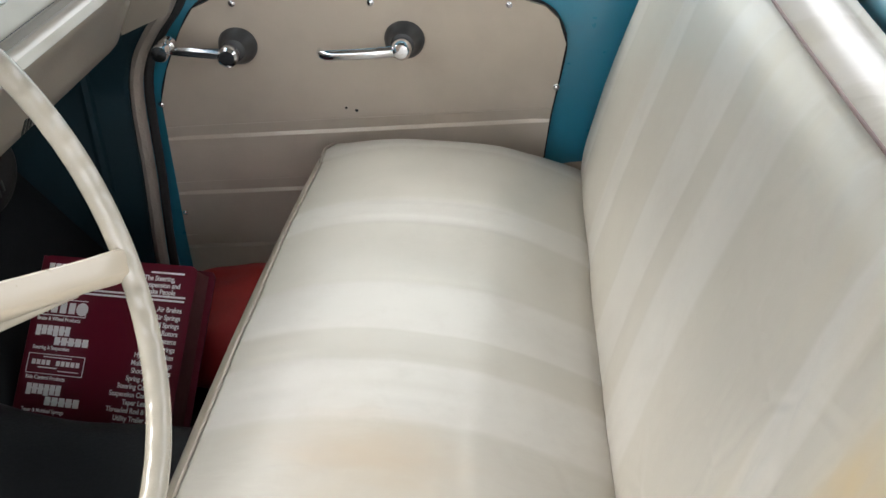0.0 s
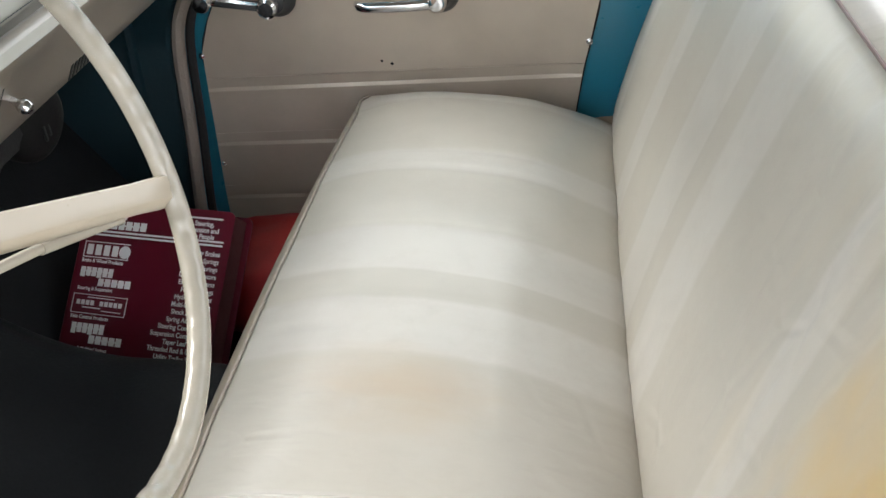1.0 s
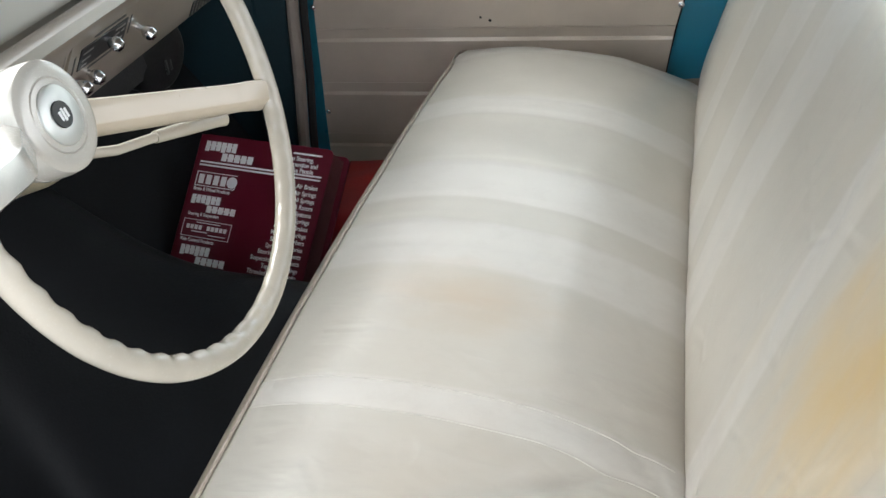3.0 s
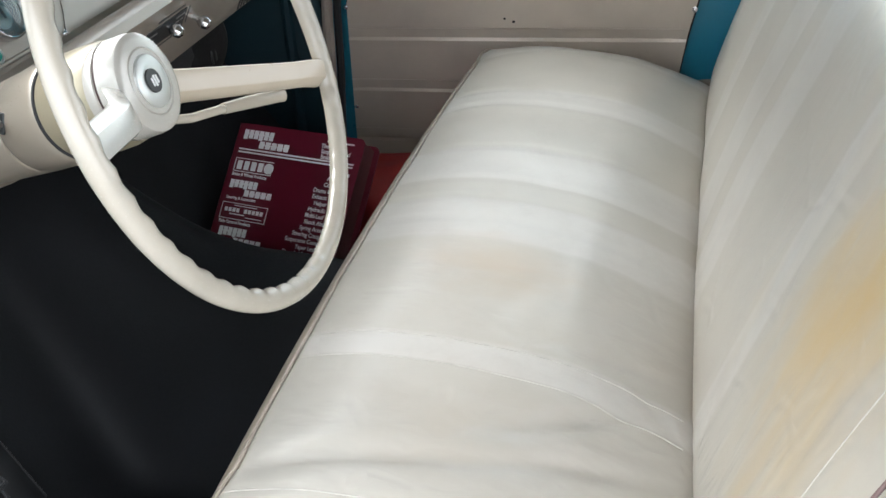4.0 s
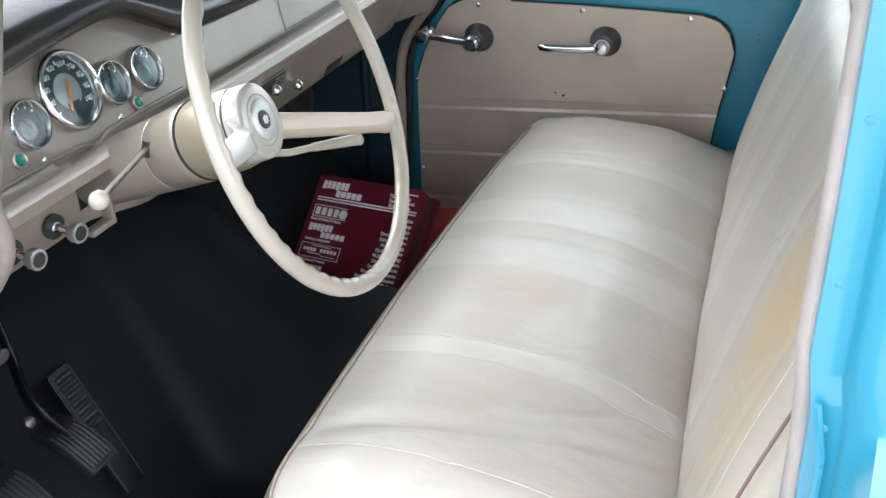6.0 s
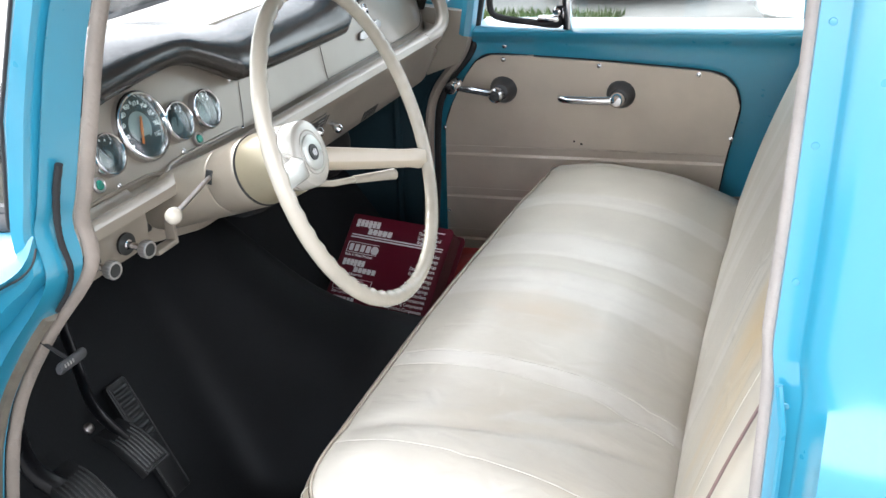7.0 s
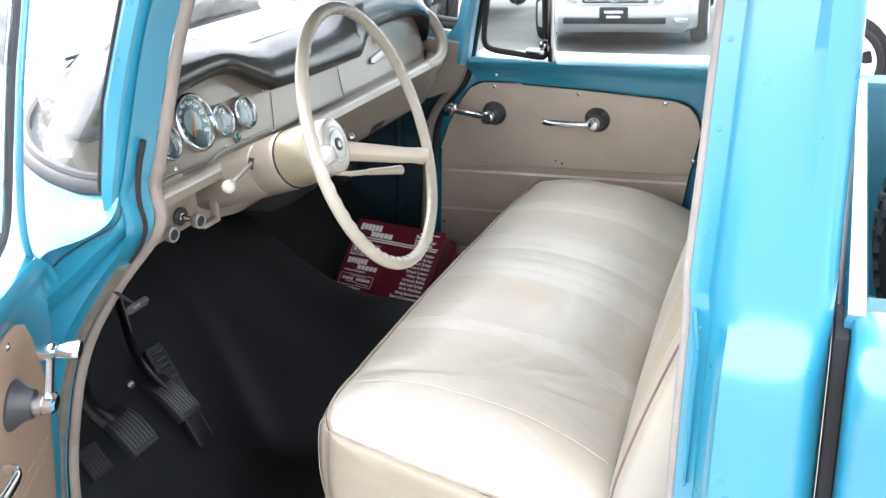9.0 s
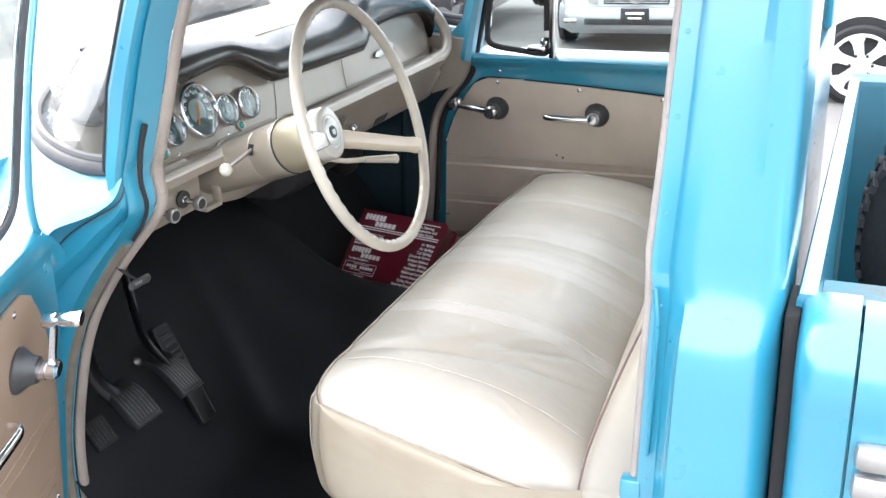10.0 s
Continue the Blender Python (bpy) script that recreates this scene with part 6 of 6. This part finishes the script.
def wheel_parts(parent, at, r, side, spokes=6):
    """A road wheel: tyre, rim and spokes; its axle points along side."""
    o, w = Vector(at), Vector(side).normalized()
    ty = part("wheel", lathe([(-0.09, r * 0.78), (-0.10, r * 0.85), (-0.09, r * 0.95), (-0.06, r), (0.06, r), (0.09, r * 0.95), (0.10, r * 0.86), (0.09, r * 0.78)], o, w, 40, caps=False), TYRE, parent)
    part("rim", lathe([(-0.05, r * 0.80), (0.092, r * 0.82), (0.098, r * 0.79), (0.08, r * 0.72), (-0.03, r * 0.70)], o, w, 40, caps=False), WHITE_CAR, ty)
    part("rim_back", lathe([(-0.045, r * 0.78), (-0.04, r * 0.78), (-0.04, 0.001)], o, w, 30), DARK, ty)
    u = w.cross(Vector((0, 0, 1))).normalized()
    v = u.cross(w).normalized()
    for k in range(spokes):
        a = 2 * math.pi * k / spokes + 0.3
        d, t = u * math.cos(a) + v * math.sin(a), -u * math.sin(a) + v * math.cos(a)
        part("spoke", loft([[o + w * q + d * rr + t * s * ww for q, s in ((0.03, -1), (0.065, -0.8), (0.065, 0.8), (0.03, 1))] for rr, ww in ((r * 0.10, r * 0.12), (r * 0.35, r * 0.12), (r * 0.55, r * 0.14), (r * 0.76, r * 0.27))]), WHITE_CAR, ty)
    for k in range(6):
        a = 2 * math.pi * k / 6
        part("wheel_bolt", lathe([(0.06, 0.014), (0.069, 0.014), (0.069, 0.001)], o + (u * math.cos(a) + v * math.sin(a)) * r * 0.27, w, 8), DARK, ty)
    part("hub_cap", lathe([(0.03, r * 0.16), (0.075, r * 0.15), (0.08, r * 0.10), (0.078, 0.002)], o, w, 20), WHITE_CAR, ty)


def car(name, at, turn, length, width, height, paint, label, radius=0.32):
    """A saloon: body with rounded nose, glasshouse, bumper, grille and lamps. Its nose points along -y before turning."""
    m = Matrix.Translation(at) @ Matrix.Rotation(radians(turn), 4, "Z")
    e = thing(name, at, label, "car", "cars on the lot")

    def put(bm):
        bmesh.ops.transform(bm, matrix=m, verts=bm.verts)
        return bm

    W, L, H = width / 2, length, height
    secs = []
    for y, w, zb, zt in ((0.0, 0.78, 0.30, 0.58), (0.06, 0.90, 0.22, 0.66), (0.25, 0.97, 0.20, 0.72), (0.9, 1.0, 0.20, 0.82), (1.4, 1.0, 0.20, 0.88), (L - 1.0, 1.0, 0.22, 0.92), (L - 0.2, 0.95, 0.25, 0.88), (L, 0.85, 0.35, 0.80)):
        z0, z1 = zb * H / 1.42, zt * H / 1.42
        secs.append([(-W * w, y, z0 + 0.05), (-W * w, y, z1 - 0.12), (-W * w * 0.95, y, z1 - 0.03), (-W * w * 0.7, y, z1), (0, y, z1 + 0.02), (W * w * 0.7, y, z1), (W * w * 0.95, y, z1 - 0.03), (W * w, y, z1 - 0.12), (W * w, y, z0 + 0.05), (W * w * 0.9, y, z0), (-W * w * 0.9, y, z0)])
    part("body", put(loft(secs)), paint, e)
    part("cabin", put(loft([[(-W * w, y, 0.85 * H / 1.42), (-W * w * 0.8, y2, zt), (W * w * 0.8, y2, zt), (W * w, y, 0.85 * H / 1.42)] for y, y2, w, zt in ((1.35, 2.0, 0.93, H), (L * 0.5, L * 0.5, 0.95, H * 1.02), (L - 1.0, L - 1.5, 0.93, H))])), material(name + "_glass", (0.02, 0.025, 0.03), 0.05, 0, 0.1), e, "dark glasshouse")
    part("bumper", put(loft([[(x, y0, 0.26), (x, y0 - 0.05, 0.32), (x, y0 - 0.06, 0.44), (x, y0 - 0.02, 0.52), (x, y0 + 0.10, 0.53), (x, y0 + 0.10, 0.26)] for x, y0 in ((-W * 0.98, 0.18), (-W * 0.8, 0.02), (-W * 0.4, -0.03), (0, -0.045), (W * 0.4, -0.03), (W * 0.8, 0.02), (W * 0.98, 0.18))])), paint, e)
    part("lower_intake", put(box((-W * 0.62, -0.11, 0.335), (W * 0.62, -0.06, 0.40), 0.01)), DARK, e)
    g = part("grille", put(box((-0.36, -0.03, 0.55), (0.36, 0.05, 0.70), 0.02)), DARK, e)
    for k in range(5):
        part("grille_bar", put(box((-0.345, -0.04, 0.57 + 0.026 * k), (0.345, -0.028, 0.578 + 0.026 * k), 0.002)), CHROME, g)
    part("round_badge", put(lathe([(0.0, 0.075), (0.015, 0.075), (0.015, 0.062), (0.0, 0.062)], (0, -0.045, 0.635), (0, -1, 0), 28)), CHROME, g)
    for s in (-1, 1):
        part("headlamp", put(loft([[(s * 0.42, y - 0.02, 0.55), (s * 0.42, y - 0.02, 0.68), (s * 0.42, y + 0.06, 0.68), (s * 0.42, y + 0.06, 0.55)] if k == 0 else [(s * W * 0.93, y + 0.14, 0.56), (s * W * 0.93, y + 0.14, 0.67), (s * W * 0.93, y + 0.2, 0.67), (s * W * 0.93, y + 0.2, 0.56)] for k, y in enumerate((-0.02, -0.02))])), CHROME, e, "clear headlamp")
        part("fog_lamp", put(box((s * W * 0.80 - 0.07, -0.075, 0.34), (s * W * 0.80 + 0.07, -0.02, 0.395), 0.008)), CHROME, e)
    pl = part("front_plate", put(box((-0.155, -0.125, 0.36), (0.155, -0.110, 0.52), 0.004)), DARK, e, "dark display plate with pale bars")
    for x0, x1, z0, z1 in ((-0.10, 0.10, 0.455, 0.480), (-0.075, 0.075, 0.405, 0.425)):
        part("plate_bar", put(box((x0, -0.128, z0), (x1, -0.124, z1))), WHITE_INK, pl)
    for s in (-1, 1):
        for y in (0.85, L - 0.95):
            part("wheel_arch", put(lathe([(0.0, radius * 1.14), (0.012, radius * 1.14), (0.012, 0.01)], (s * (W - 0.004), y, radius + 0.02), (s, 0, 0), 32)), DARK, e)
            wheel_parts(e, m @ Vector((s * (W - 0.01), y, radius)), radius, m.to_3x3() @ Vector((s, 0, 0)), 6)
    return e


# the pickup's own road wheels
for owner, x in ((front_end, -1.45), (bed, 1.75)):
    for y, side in ((-0.02, -1), (1.54, 1)):
        wheel_parts(owner, (x, y, 0.355 - 0.02 * (side > 0)), 0.36, (0, side, 0), 6)

car("silver_saloon", (-1.72, 10.15, -0.27), 6, 4.6, 1.80, 1.42, SILVER, "silver saloon car facing the lot lane")
car("black_pickup_car", (-4.6, 9.6, -0.25), 4, 5.0, 1.9, 1.75, material("black_car_paint", (0.015, 0.016, 0.018), 0.12, 0, 0.1, coat=0.6), "black vehicle with chrome grille and lamps")
car("white_estate_car", (-0.18, 8.83, -0.195), -90, 4.6, 1.8, 1.45, WHITE_CAR, "white car with white alloy wheels", 0.33)


def grass_strip():
    """Short blades along the edge of the lot under the dark vehicle."""
    rng = random.Random(4)
    verts, faces = [], []
    for k in range(5000):
        x, y = rng.uniform(-7.0, -1.6), rng.uniform(8.7, 9.6)
        z, h, a = -0.031 * (y - 1.6) - 0.02, rng.uniform(0.05, 0.13), rng.uniform(0, 6.28)
        i = len(verts)
        verts += [(x - 0.012 * math.cos(a), y - 0.012 * math.sin(a), z), (x + 0.012 * math.cos(a), y + 0.012 * math.sin(a), z), (x + rng.uniform(-0.04, 0.04), y + rng.uniform(-0.04, 0.04), z + h)]
        faces.append((i, i + 1, i + 2))
    me = bpy.data.meshes.new("grass")
    me.from_pydata(verts, [], faces)
    me.materials.append(GRASS)
    return tagged(new("grass", me), "short green grass along the lot", "grass", kind="stuff")


grass_strip()
